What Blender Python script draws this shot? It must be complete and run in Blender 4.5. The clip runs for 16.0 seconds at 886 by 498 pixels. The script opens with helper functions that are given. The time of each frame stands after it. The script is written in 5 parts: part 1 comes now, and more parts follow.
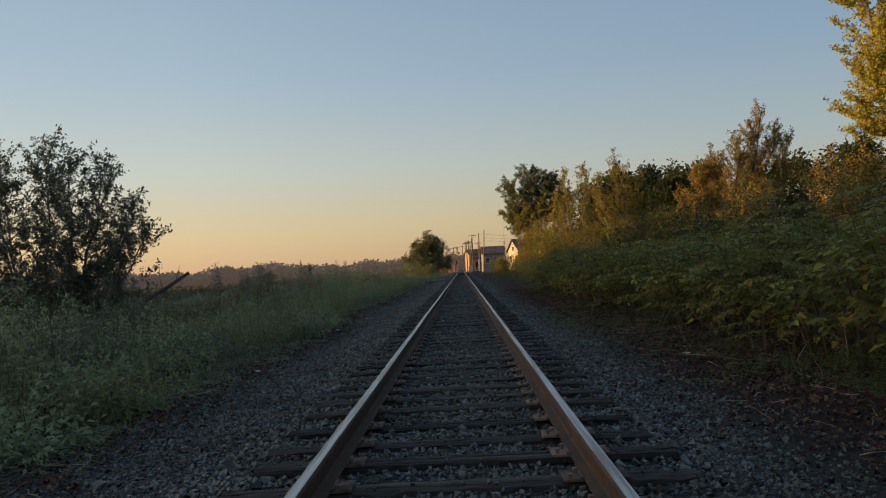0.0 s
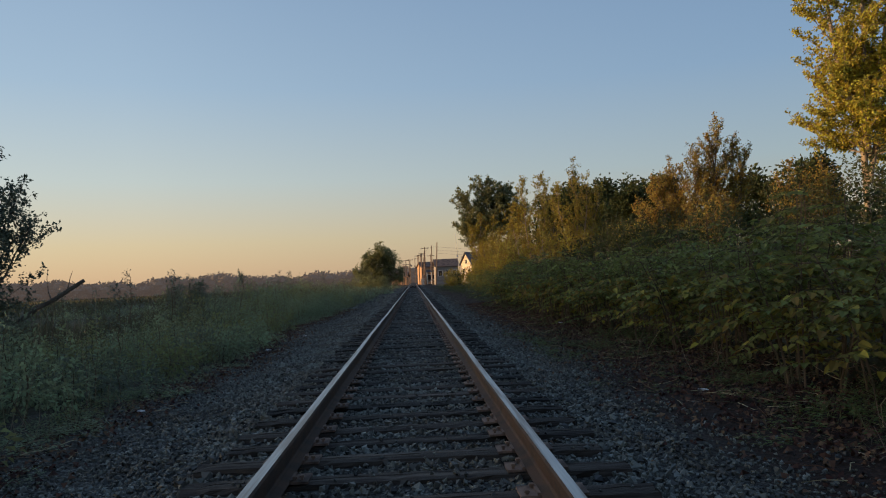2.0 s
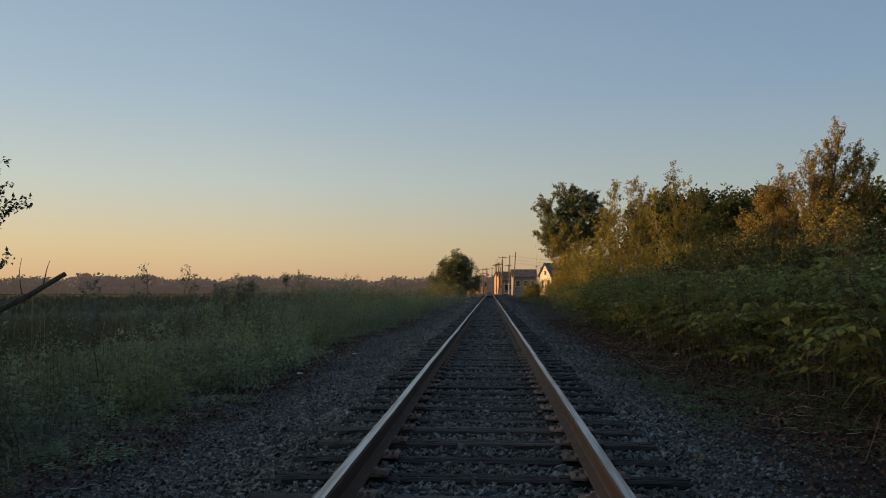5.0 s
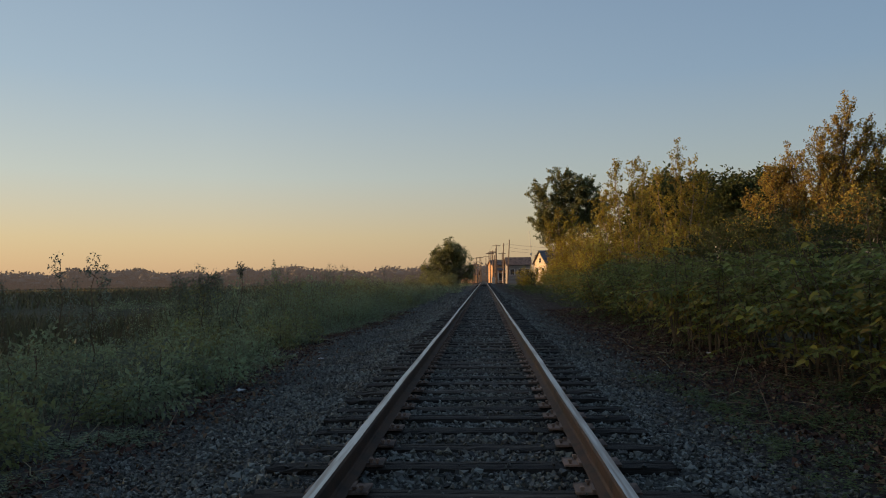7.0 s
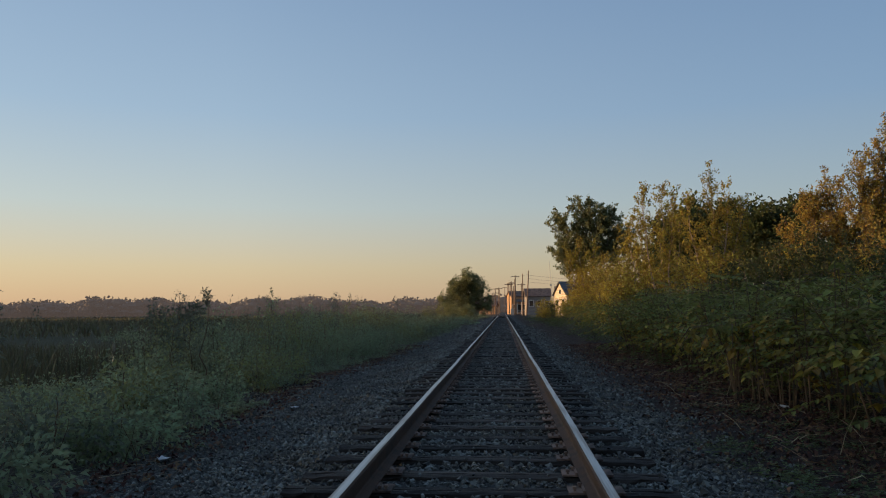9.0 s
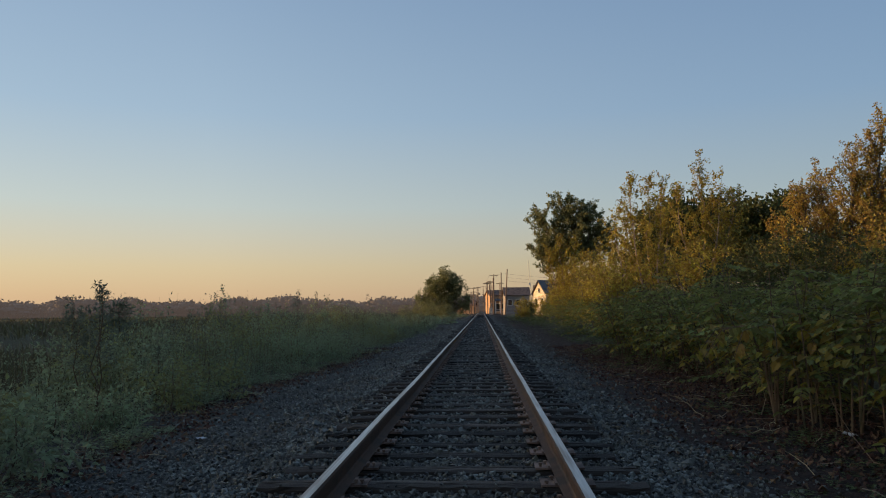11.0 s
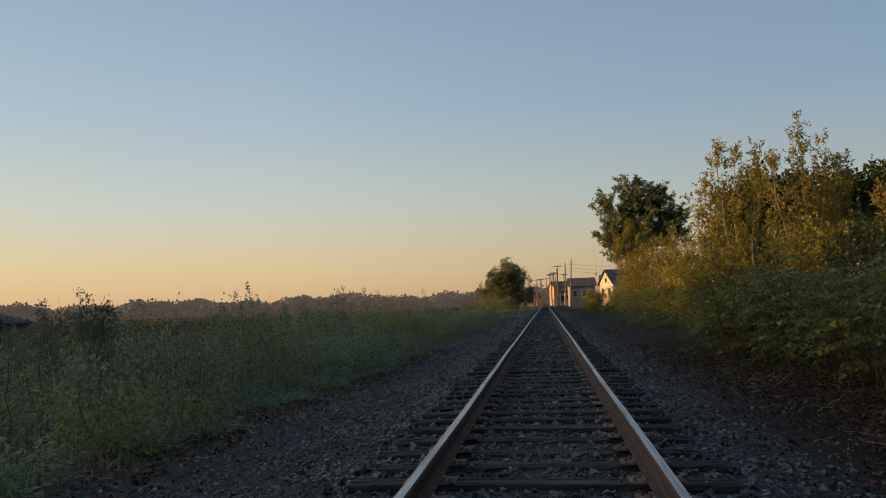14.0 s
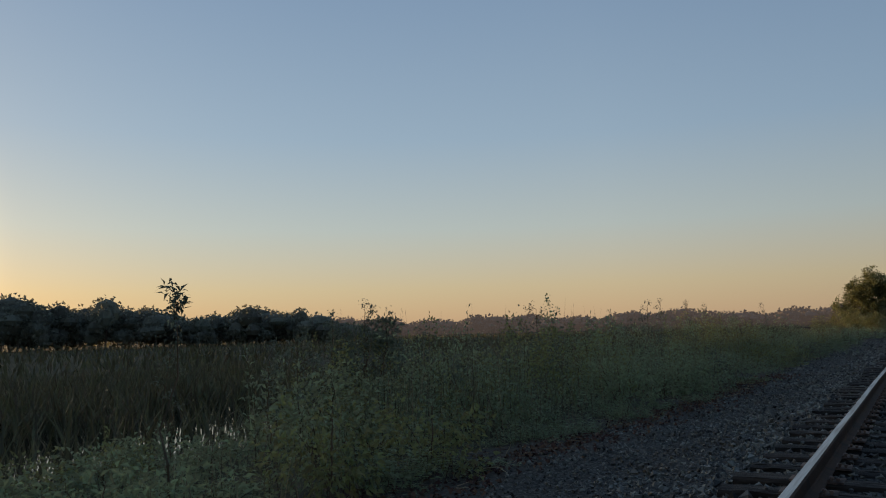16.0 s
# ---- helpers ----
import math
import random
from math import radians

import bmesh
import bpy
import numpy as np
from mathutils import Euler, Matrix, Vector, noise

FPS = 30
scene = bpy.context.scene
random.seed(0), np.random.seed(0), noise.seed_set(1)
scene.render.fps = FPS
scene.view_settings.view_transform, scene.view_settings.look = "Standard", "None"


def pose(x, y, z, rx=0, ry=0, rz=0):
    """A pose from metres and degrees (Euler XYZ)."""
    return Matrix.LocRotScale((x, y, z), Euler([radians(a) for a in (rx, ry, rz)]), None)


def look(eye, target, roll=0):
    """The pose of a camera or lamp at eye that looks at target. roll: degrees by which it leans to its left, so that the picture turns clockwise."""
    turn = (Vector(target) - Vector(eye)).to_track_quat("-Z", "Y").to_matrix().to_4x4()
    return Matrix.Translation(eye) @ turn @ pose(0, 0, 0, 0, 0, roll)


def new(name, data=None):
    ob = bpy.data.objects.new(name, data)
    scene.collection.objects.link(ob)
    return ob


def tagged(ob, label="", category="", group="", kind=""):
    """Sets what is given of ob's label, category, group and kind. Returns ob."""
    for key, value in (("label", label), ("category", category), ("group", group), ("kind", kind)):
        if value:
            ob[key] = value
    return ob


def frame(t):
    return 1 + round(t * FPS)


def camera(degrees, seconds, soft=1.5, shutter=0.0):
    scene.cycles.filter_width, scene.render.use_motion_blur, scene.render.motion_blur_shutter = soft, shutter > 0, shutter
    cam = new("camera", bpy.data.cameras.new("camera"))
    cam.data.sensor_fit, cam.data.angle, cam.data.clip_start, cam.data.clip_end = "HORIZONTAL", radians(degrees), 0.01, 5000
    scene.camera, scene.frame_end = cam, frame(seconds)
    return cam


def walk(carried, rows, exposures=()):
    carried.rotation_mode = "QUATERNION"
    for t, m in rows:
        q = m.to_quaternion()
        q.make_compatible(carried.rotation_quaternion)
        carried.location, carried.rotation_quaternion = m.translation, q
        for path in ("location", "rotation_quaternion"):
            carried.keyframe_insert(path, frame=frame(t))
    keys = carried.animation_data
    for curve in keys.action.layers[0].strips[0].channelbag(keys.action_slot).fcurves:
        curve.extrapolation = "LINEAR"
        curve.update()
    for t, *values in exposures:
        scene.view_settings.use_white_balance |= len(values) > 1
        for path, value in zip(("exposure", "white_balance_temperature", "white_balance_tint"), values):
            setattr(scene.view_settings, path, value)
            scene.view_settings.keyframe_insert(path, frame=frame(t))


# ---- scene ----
cam = camera(63.0, 16.0, 1.1)
PATH = [
    (0, (0.089, 0.183, 1.182), (0.041, 2.182, 1.237), -3.2),
    (0.5, (0.055, 0.797, 1.173), (0.079, 2.796, 1.204), -1.98),
    (1, (0.039, 1.39, 1.156), (0.148, 3.387, 1.213), -2.22),
    (1.5, (0.038, 1.975, 1.125), (0.125, 3.973, 1.156), -2.5),
    (2, (0.078, 2.585, 1.137), (0.163, 4.581, 1.221), -2.57),
    (2.5, (0.134, 3.167, 1.149), (0.033, 5.16, 1.278), -2.91),
    (3, (0.128, 3.753, 1.186), (-0.022, 5.736, 1.393), -3.6),
    (3.5, (0.129, 4.331, 1.19), (-0.08, 6.312, 1.37), -3.4),
    (4, (0.065, 4.934, 1.188), (-0.116, 6.922, 1.303), -0.6),
    (6.5, (0.095, 8.25, 1.171), (0.005, 10.245, 1.285), -0.6),
    (7, (0.091, 8.865, 1.19), (-0.021, 10.86, 1.274), -0.9),
    (7.5, (0.041, 9.455, 1.179), (-0.09, 11.449, 1.253), -1.2),
    (8, (0.056, 10.092, 1.177), (-0.046, 12.086, 1.293), -1.8),
    (8.5, (0.082, 10.673, 1.191), (-0.066, 12.663, 1.328), -0.4),
    (9, (0.172, 11.278, 1.181), (0.009, 13.264, 1.351), -0.5),
    (11.5, (0.202, 14.372, 1.166), (0.105, 16.362, 1.332), -0.7),
    (12, (0.143, 14.959, 1.186), (-0.007, 16.949, 1.321), -1.1),
    (12.5, (0.099, 15.509, 1.199), (-0.015, 17.501, 1.349), -1.2),
    (13, (0.1, 16.059, 1.191), (0.043, 18.055, 1.302), -1.7),
    (13.5, (0.07, 16.683, 1.205), (0.037, 18.681, 1.284), -1.2),
    (14, (0.082, 17.297, 1.212), (-0.191, 19.272, 1.367), -2.1),
    (14.5, (0.016, 17.843, 1.195), (-0.586, 19.737, 1.411), -1.7),
    (15, (-0.022, 18.375, 1.18), (-0.82, 20.197, 1.39), -1.5),
    (15.5, (0.012, 18.895, 1.165), (-0.931, 20.646, 1.377), -1.5),
    (16, (0.009, 19.397, 1.155), (-1.088, 21.054, 1.382), -1.5),
]
EXPOSURES = [(0, 0.42, 6600, 10), (1, 0.42, 6050, 10), (1.5, 0.42, 6300, 10), (2, 0.4, 6050, 10), (2.5, 0.4, 6200, 10), (3, 0.38, 5850, 10), (3.5, 0.33, 6550, 10), (4, 0.32, 6600, 10),
             (6.5, 0.34, 6300, 10), (7, 0.3, 6500, 10), (7.5, 0.22, 6500, 10), (8, 0.4, 6250, 10), (8.5, 0.3, 6550, 10), (9, 0.34, 5980, 10), (11.5, 0.38, 6250, 10), (12, 0.3, 6550, 10), (12.5, 0.36, 6100, 10), (13, 0.38, 6500, 10),
             (14, 0.38, 6600, 10), (14.5, 0.3, 6750, 10), (15, 0.18, 6150, 10), (16, 0.07, 6150, 10)]
walk(cam, [(t, look(eye, target, roll)) for t, eye, target, roll in PATH], EXPOSURES)

# ---- world, sun, exposure ----
SUN_AZ, SUN_EL = 93.0, 3.3          # degrees to the left of the track's direction, and above the horizon
world = bpy.data.worlds.new("evening_sky")
scene.world = world
world.use_nodes = True
wn, wl = world.node_tree.nodes, world.node_tree.links
sky = wn.new("ShaderNodeTexSky")
sky.sky_type = "NISHITA"
sky.sun_disc = False
sky.sun_elevation = radians(SUN_EL)
sky.sun_rotation = radians(-SUN_AZ)
sky.air_density, sky.dust_density, sky.ozone_density = 1.0, 1.6, 1.6
# dusk haze: a pale veil over the clear sky, peach at the horizon and grey-blue above
tc, sep, ramp, veil = wn.new("ShaderNodeTexCoord"), wn.new("ShaderNodeSeparateXYZ"), wn.new("ShaderNodeValToRGB"), wn.new("ShaderNodeMix")
wl.new(tc.outputs["Generated"], sep.inputs[0])
wl.new(sep.outputs[2], ramp.inputs[0])
ramp.color_ramp.elements[0].position, ramp.color_ramp.elements[0].color = 0.0, (5.15, 3.3, 1.95, 1)
ramp.color_ramp.elements[1].position, ramp.color_ramp.elements[1].color = 0.5, (1.65, 2.35, 3.45, 1)
for at, colour in ((0.06, (4.9, 3.78, 2.4, 1)), (0.14, (3.85, 4.0, 3.75, 1)), (0.26, (2.65, 3.35, 4.1, 1))):
    ramp.color_ramp.elements.new(at).color = colour
veil.data_type = "RGBA"
# the sky is paler towards the sun and deeper blue away from it
away, deep, tint = wn.new("ShaderNodeMapRange"), wn.new("ShaderNodeMix"), wn.new("ShaderNodeMix")
wl.new(sep.outputs[0], away.inputs[0])
away.inputs[1].default_value, away.inputs[2].default_value = -0.35, 0.65
deep.data_type = tint.data_type = "RGBA"
deep.blend_type = "MULTIPLY"
deep.inputs[0].default_value = 1.0
wl.new(away.outputs[0], tint.inputs[0])
tint.inputs[6].default_value, tint.inputs[7].default_value = (1.04, 1.04, 1.02, 1), (0.62, 0.7, 0.79, 1)
wl.new(tint.outputs[2], deep.inputs[7])
veil.inputs[0].default_value = 0.58
wl.new(sky.outputs[0], veil.inputs[6])
wl.new(ramp.outputs[0], veil.inputs[7])
wl.new(veil.outputs[2], deep.inputs[6])
# the evening glow round the low sun
az, el = radians(SUN_AZ), radians(SUN_EL)
sun_dir = Vector((-math.sin(az) * math.cos(el), math.cos(az) * math.cos(el), math.sin(el)))
near, ring, square, glow = wn.new("ShaderNodeVectorMath"), wn.new("ShaderNodeMapRange"), wn.new("ShaderNodeMath"), wn.new("ShaderNodeMix")
near.operation, square.operation = "DOT_PRODUCT", "POWER"
near.inputs[1].default_value = sun_dir
wl.new(tc.outputs["Generated"], near.inputs[0])
wl.new(near.outputs["Value"], ring.inputs[0])
ring.inputs[1].default_value, ring.inputs[2].default_value, square.inputs[1].default_value = 0.87, 1.0, 2.0
wl.new(ring.outputs[0], square.inputs[0])
glow.data_type, glow.blend_type, glow.clamp_factor = "RGBA", "ADD", False
wl.new(square.outputs[0], glow.inputs[0])
wl.new(deep.outputs[2], glow.inputs[6])
glow.inputs[7].default_value = (20, 14.5, 7.5, 1)
wl.new(glow.outputs[2], wn["Background"].inputs[0])
wn["Background"].inputs[1].default_value = 0.15

sun = new("sun", bpy.data.lights.new("sun", "SUN"))
sun.data.energy, sun.data.angle, sun.data.color = 5.0, radians(0.6), (1.0, 0.57, 0.23)
sun.matrix_world = look((0, 0, 60), Vector((0, 0, 60)) - sun_dir)


# ---- materials ----
def material(name, base, rough=0.8, metal=0.0, spread=0.25, scale=8.0, fine=60.0, bump=0.3, depth=0.01, island=0.0, obj=0.0,
             second=None, amount=0.5, translucent=0.0, stretch=(1, 1, 1), spec=0.3):
    """A node material: base colour varied at two scales of noise, from piece to piece, with a bump."""
    m = bpy.data.materials.new(name)
    m.use_nodes = True
    n, l = m.node_tree.nodes, m.node_tree.links
    b = n["Principled BSDF"]
    b.inputs["Roughness"].default_value, b.inputs["Metallic"].default_value = rough, metal
    b.inputs["Specular IOR Level"].default_value = spec
    co = n.new("ShaderNodeTexCoord")
    mp = n.new("ShaderNodeMapping")
    mp.inputs["Scale"].default_value = stretch
    l.new(co.outputs["Object"], mp.inputs[0])
    big, small = n.new("ShaderNodeTexNoise"), n.new("ShaderNodeTexNoise")
    big.inputs["Scale"].default_value, small.inputs["Scale"].default_value = scale, fine
    big.inputs["Detail"].default_value, small.inputs["Detail"].default_value = 4, 3
    l.new(mp.outputs[0], big.inputs["Vector"])
    l.new(mp.outputs[0], small.inputs["Vector"])
    col = n.new("ShaderNodeMix")
    col.data_type = "RGBA"
    col.inputs[6].default_value = (*base, 1)
    col.inputs[7].default_value = (*(second or [c * 0.5 for c in base]), 1)
    ramp = n.new("ShaderNodeMapRange")
    ramp.inputs[1].default_value, ramp.inputs[2].default_value = 0.62 - amount * 0.3, 0.8 - amount * 0.3
    l.new(big.outputs[0], ramp.inputs[0])
    l.new(ramp.outputs[0], col.inputs[0])
    hsv = n.new("ShaderNodeHueSaturation")
    l.new(col.outputs[2], hsv.inputs["Color"])
    val = n.new("ShaderNodeMath")
    val.operation = "MULTIPLY_ADD"
    val.inputs[1].default_value, val.inputs[2].default_value = 2 * spread, 1 - spread
    l.new(small.outputs[0], val.inputs[0])
    last = val.outputs[0]
    for on, node, socket in ((island, "ShaderNodeNewGeometry", "Random Per Island"), (obj, "ShaderNodeObjectInfo", "Random")):
        if on:
            src = n.new(node)
            f = n.new("ShaderNodeMath")
            f.operation = "MULTIPLY_ADD"
            f.inputs[1].default_value, f.inputs[2].default_value = 2 * on, 1 - on
            l.new(src.outputs[socket], f.inputs[0])
            g = n.new("ShaderNodeMath")
            g.operation = "MULTIPLY"
            l.new(last, g.inputs[0])
            l.new(f.outputs[0], g.inputs[1])
            last = g.outputs[0]
            if node == "ShaderNodeNewGeometry":
                h = n.new("ShaderNodeMath")
                h.operation = "MULTIPLY_ADD"
                h.inputs[1].default_value, h.inputs[2].default_value = 0.06, 0.47
                l.new(src.outputs[socket], h.inputs[0])
                l.new(h.outputs[0], hsv.inputs["Hue"])
    l.new(last, hsv.inputs["Value"])
    l.new(hsv.outputs[0], b.inputs["Base Color"])
    if bump:
        bp = n.new("ShaderNodeBump")
        bp.inputs["Strength"].default_value, bp.inputs["Distance"].default_value = bump, depth
        l.new(small.outputs[0], bp.inputs["Height"])
        l.new(bp.outputs[0], b.inputs["Normal"])
    if translucent:
        tr, mix = n.new("ShaderNodeBsdfTranslucent"), n.new("ShaderNodeMixShader")
        l.new(hsv.outputs[0], tr.inputs[0])
        mix.inputs[0].default_value = translucent
        l.new(b.outputs[0], mix.inputs[1])
        l.new(tr.outputs[0], mix.inputs[2])
        l.new(mix.outputs[0], n["Material Output"].inputs[0])
    return m


def leaf_mat(name, base, second, amount=0.45, scale=1.2, soft=0.3):
    return material(name, base, 0.6, 0, 0.15, scale, 20, 0, island=0.3, second=second, amount=amount, translucent=soft, spec=0.25)


M_STONE = material("ballast_stone", (0.078, 0.082, 0.073), 0.48, 0, 0.3, 1.1, 90, 0.4, 0.004, island=0.97, second=(0.052, 0.044, 0.033), amount=0.6, spec=0.4)
M_WOOD = material("weathered_tie_wood", (0.021, 0.016, 0.0125), 0.72, 0, 0.8, 3.5, 34, 0.9, 0.01, obj=0.75, second=(0.085, 0.068, 0.055), amount=0.22, stretch=(0.1, 2.6, 2.6), spec=0.2)
M_RUST = material("rusty_steel", (0.075, 0.042, 0.026), 0.8, 0.1, 0.35, 6, 120, 0.4, 0.002, obj=0.2, second=(0.045, 0.03, 0.022))
M_PLATE = material("rusty_plate", (0.18, 0.12, 0.092), 0.8, 0.1, 0.35, 9, 120, 0.4, 0.002, obj=0.35, second=(0.07, 0.045, 0.035))
M_SHINE = material("polished_rail_top", (0.47, 0.46, 0.44), 0.42, 0.9, 0.35, 30.0, 90, 0.2, 0.001, second=(0.26, 0.22, 0.19), amount=0.6, stretch=(1, 0.03, 1))
M_KNOT = leaf_mat("knotweed_leaf", (0.17, 0.182, 0.048), (0.105, 0.13, 0.042), 0.5, 0.7, 0.4)
M_KNOT_Y = leaf_mat("yellowed_knotweed_leaf", (0.24, 0.19, 0.035), (0.16, 0.15, 0.04))
M_STEM = material("brown_stem", (0.1, 0.068, 0.042), 0.8, 0, 0.3, 4, 30, 0.2, island=0.4, second=(0.045, 0.04, 0.022))
M_DRY = material("dry_stalk", (0.26, 0.2, 0.13), 0.85, 0, 0.3, 4, 30, 0.2, island=0.4, second=(0.17, 0.12, 0.08))
M_WEED = leaf_mat("weed_leaf", (0.25, 0.3, 0.17), (0.14, 0.17, 0.085), 0.4, 0.55, 0.5)
# darker copies of weed and grass leaf: the knotweed's shade put into the colour
M_LOWWEED = leaf_mat("weed_leaf_painted_shade", (0.1, 0.125, 0.04), (0.06, 0.085, 0.03))
M_LOWGRASS = leaf_mat("grass_painted_shade", (0.07, 0.075, 0.03), (0.085, 0.06, 0.035))
M_GRASS = leaf_mat("dull_grass", (0.16, 0.185, 0.105), (0.17, 0.15, 0.095), soft=0.4)
M_REED = leaf_mat("reed", (0.085, 0.085, 0.045), (0.12, 0.1, 0.055))
M_BARK = material("grey_bark", (0.13, 0.11, 0.09), 0.9, 0, 0.3, 6, 40, 0.5, 0.01, second=(0.08, 0.07, 0.06))
M_PALE = material("pale_bark", (0.27, 0.22, 0.16), 0.85, 0, 0.3, 6, 40, 0.4, 0.01, second=(0.18, 0.15, 0.12))
M_DARKLEAF = leaf_mat("dark_green_leaf", (0.055, 0.07, 0.026), (0.065, 0.075, 0.026))
M_MIDLEAF = leaf_mat("mid_green_leaf", (0.2, 0.21, 0.1), (0.14, 0.155, 0.07), soft=0.5)
M_SHRUBLEAF = leaf_mat("grey_green_leaf", (0.15, 0.17, 0.125), (0.11, 0.13, 0.09), soft=0.5)
M_YELLOW = leaf_mat("yellow_green_leaf", (0.3, 0.245, 0.045), (0.18, 0.155, 0.04), 0.5, 0.6, 0.4)
M_ORANGE = leaf_mat("autumn_leaf", (0.31, 0.225, 0.052), (0.2, 0.15, 0.042), 0.5, 0.6, 0.4)
M_POPLAR = leaf_mat("poplar_leaf", (0.42, 0.37, 0.055), (0.28, 0.27, 0.045), soft=0.4)
# leaf colour raised above true foliage to stand for haze over the pond
M_FAR = leaf_mat("far_tree_leaf", (0.19, 0.2, 0.16), (0.15, 0.155, 0.12), soft=0.5)
M_WHITE = material("white_litter", (0.5, 0.5, 0.52), 0.5, 0, 0.1, 10, 40, 0.2)
M_CREAM = material("cream_siding", (0.62, 0.52, 0.4), 0.8, 0, 0.1, 2, 12, 0.2, stretch=(0.2, 0.2, 6))
M_GREYWALL = material("grey_siding", (0.27, 0.25, 0.24), 0.8, 0, 0.1, 2, 12, 0.2, stretch=(0.2, 0.2, 6))
M_ROOF = material("grey_shingle", (0.11, 0.11, 0.12), 0.9, 0, 0.25, 2, 20, 0.3)
M_BROWNROOF = material("brown_shingle", (0.17, 0.12, 0.1), 0.9, 0, 0.25, 2, 20, 0.3)
M_TRIM = material("white_trim", (0.7, 0.68, 0.64), 0.6, 0, 0.05, 4, 30, 0)
M_BRICK = material("tan_brick", (0.48, 0.3, 0.18), 0.85, 0, 0.2, 3, 20, 0.2)
M_POLE = material("pole_wood", (0.17, 0.12, 0.09), 0.85, 0, 0.25, 3, 25, 0.3, stretch=(4, 4, 0.3))
M_GREY = material("galvanised_metal", (0.45, 0.45, 0.44), 0.5, 0.6, 0.1, 5, 50, 0)
M_WIRE = material("black_cable", (0.03, 0.03, 0.03), 0.6, 0, 0.1, 5, 50, 0)
# dead-leaf brown, lowered to carry some of the shade below the knotweed
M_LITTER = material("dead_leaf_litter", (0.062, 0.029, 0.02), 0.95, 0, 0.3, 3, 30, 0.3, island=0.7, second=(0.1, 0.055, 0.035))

M_GLASS = bpy.data.materials.new("window_glass")
M_GLASS.use_nodes = True
_b = M_GLASS.node_tree.nodes["Principled BSDF"]
_b.inputs["Base Color"].default_value, _b.inputs["Roughness"].default_value = (0.03, 0.035, 0.04, 1), 0.08

M_WATER = bpy.data.materials.new("still_pond_water")
M_WATER.use_nodes = True
_n, _l = M_WATER.node_tree.nodes, M_WATER.node_tree.links
_b = _n["Principled BSDF"]
_b.inputs["Base Color"].default_value, _b.inputs["Roughness"].default_value, _b.inputs["IOR"].default_value = (0.012, 0.014, 0.012, 1), 0.04, 1.33
_w, _bp = _n.new("ShaderNodeTexNoise"), _n.new("ShaderNodeBump")
_w.inputs["Scale"].default_value = 1.2
_bp.inputs["Strength"].default_value, _bp.inputs["Distance"].default_value = 0.05, 0.05
_c = _n.new("ShaderNodeTexCoord")
_l.new(_c.outputs["Object"], _w.inputs["Vector"])
_l.new(_w.outputs[0], _bp.inputs["Height"])
_l.new(_bp.outputs[0], _b.inputs["Normal"])

# ground: gravel along the track, brown litter beside it, dark soil and grass beyond
M_GROUND = bpy.data.materials.new("trackside_ground")
M_GROUND.use_nodes = True
_n, _l = M_GROUND.node_tree.nodes, M_GROUND.node_tree.links
_b = _n["Principled BSDF"]
_b.inputs["Roughness"].default_value, _b.inputs["Specular IOR Level"].default_value = 0.95, 0.2
_c, _sep = _n.new("ShaderNodeTexCoord"), _n.new("ShaderNodeSeparateXYZ")
_l.new(_c.outputs["Object"], _sep.inputs[0])
_w1, _w2, _v = _n.new("ShaderNodeTexNoise"), _n.new("ShaderNodeTexNoise"), _n.new("ShaderNodeTexVoronoi")
_w1.inputs["Scale"].default_value, _w2.inputs["Scale"].default_value, _v.inputs["Scale"].default_value = 0.9, 14, 38
_w1.inputs["Detail"].default_value, _w2.inputs["Detail"].default_value = 5, 6
for _t in (_w1, _w2, _v):
    _l.new(_c.outputs["Object"], _t.inputs["Vector"])


def node_math(op, a, b=None, c=None):
    f = _n.new("ShaderNodeMath")
    f.operation = op
    for k, v in enumerate((a, b, c)):
        if v is None:
            continue
        if isinstance(v, (int, float)):
            f.inputs[k].default_value = v
        else:
            _l.new(v, f.inputs[k])
    return f.outputs[0]


def node_mix(fac, a, b):
    f = _n.new("ShaderNodeMix")
    f.data_type = "RGBA"
    _l.new(fac, f.inputs[0])
    for k, v in ((6, a), (7, b)):
        if isinstance(v, tuple):
            f.inputs[k].default_value = (*v, 1)
        else:
            _l.new(v, f.inputs[k])
    return f.outputs[2]


def node_step(x, lo, hi):
    f = _n.new("ShaderNodeMapRange")
    f.inputs[1].default_value, f.inputs[2].default_value = lo, hi
    _l.new(x, f.inputs[0])
    return f.outputs[0]


_x = node_math("MULTIPLY_ADD", _w1.outputs[0], 1.6, node_math("ADD", _sep.outputs[0], -0.8))
_sepc = _n.new("ShaderNodeSeparateColor")
_l.new(_v.outputs["Color"], _sepc.inputs[0])
_pebble = node_mix(node_math("POWER", _sepc.outputs[0], 1.6), (0.022, 0.023, 0.022), (0.13, 0.132, 0.12))
_gravel = node_mix(node_step(_v.outputs[0], 0.35, 0.75), _pebble, (0.022, 0.021, 0.02))
_edge = node_mix(node_step(_w2.outputs[0], 0.4, 0.6), (0.04, 0.036, 0.03), (0.085, 0.075, 0.06))
# brown dirt on the right, its colour darkened for the knotweed bank's shade
_shaded_dirt = node_mix(node_step(_w2.outputs[0], 0.35, 0.65), (0.015, 0.01, 0.008), (0.038, 0.022, 0.016))
_soil = node_mix(node_step(_w2.outputs[0], 0.35, 0.65), (0.035, 0.04, 0.02), (0.06, 0.055, 0.03))
_col = node_mix(node_step(_x, 1.8, 2.6), _gravel, _shaded_dirt)
_col = node_mix(node_step(_x, 4.6, 5.4), _col, _soil)
_neg = node_math("MULTIPLY", _x, -1)
_col = node_mix(node_step(_neg, 2.9, 3.9), _col, _edge)
_col = node_mix(node_step(_neg, 4.5, 5.5), _col, _soil)
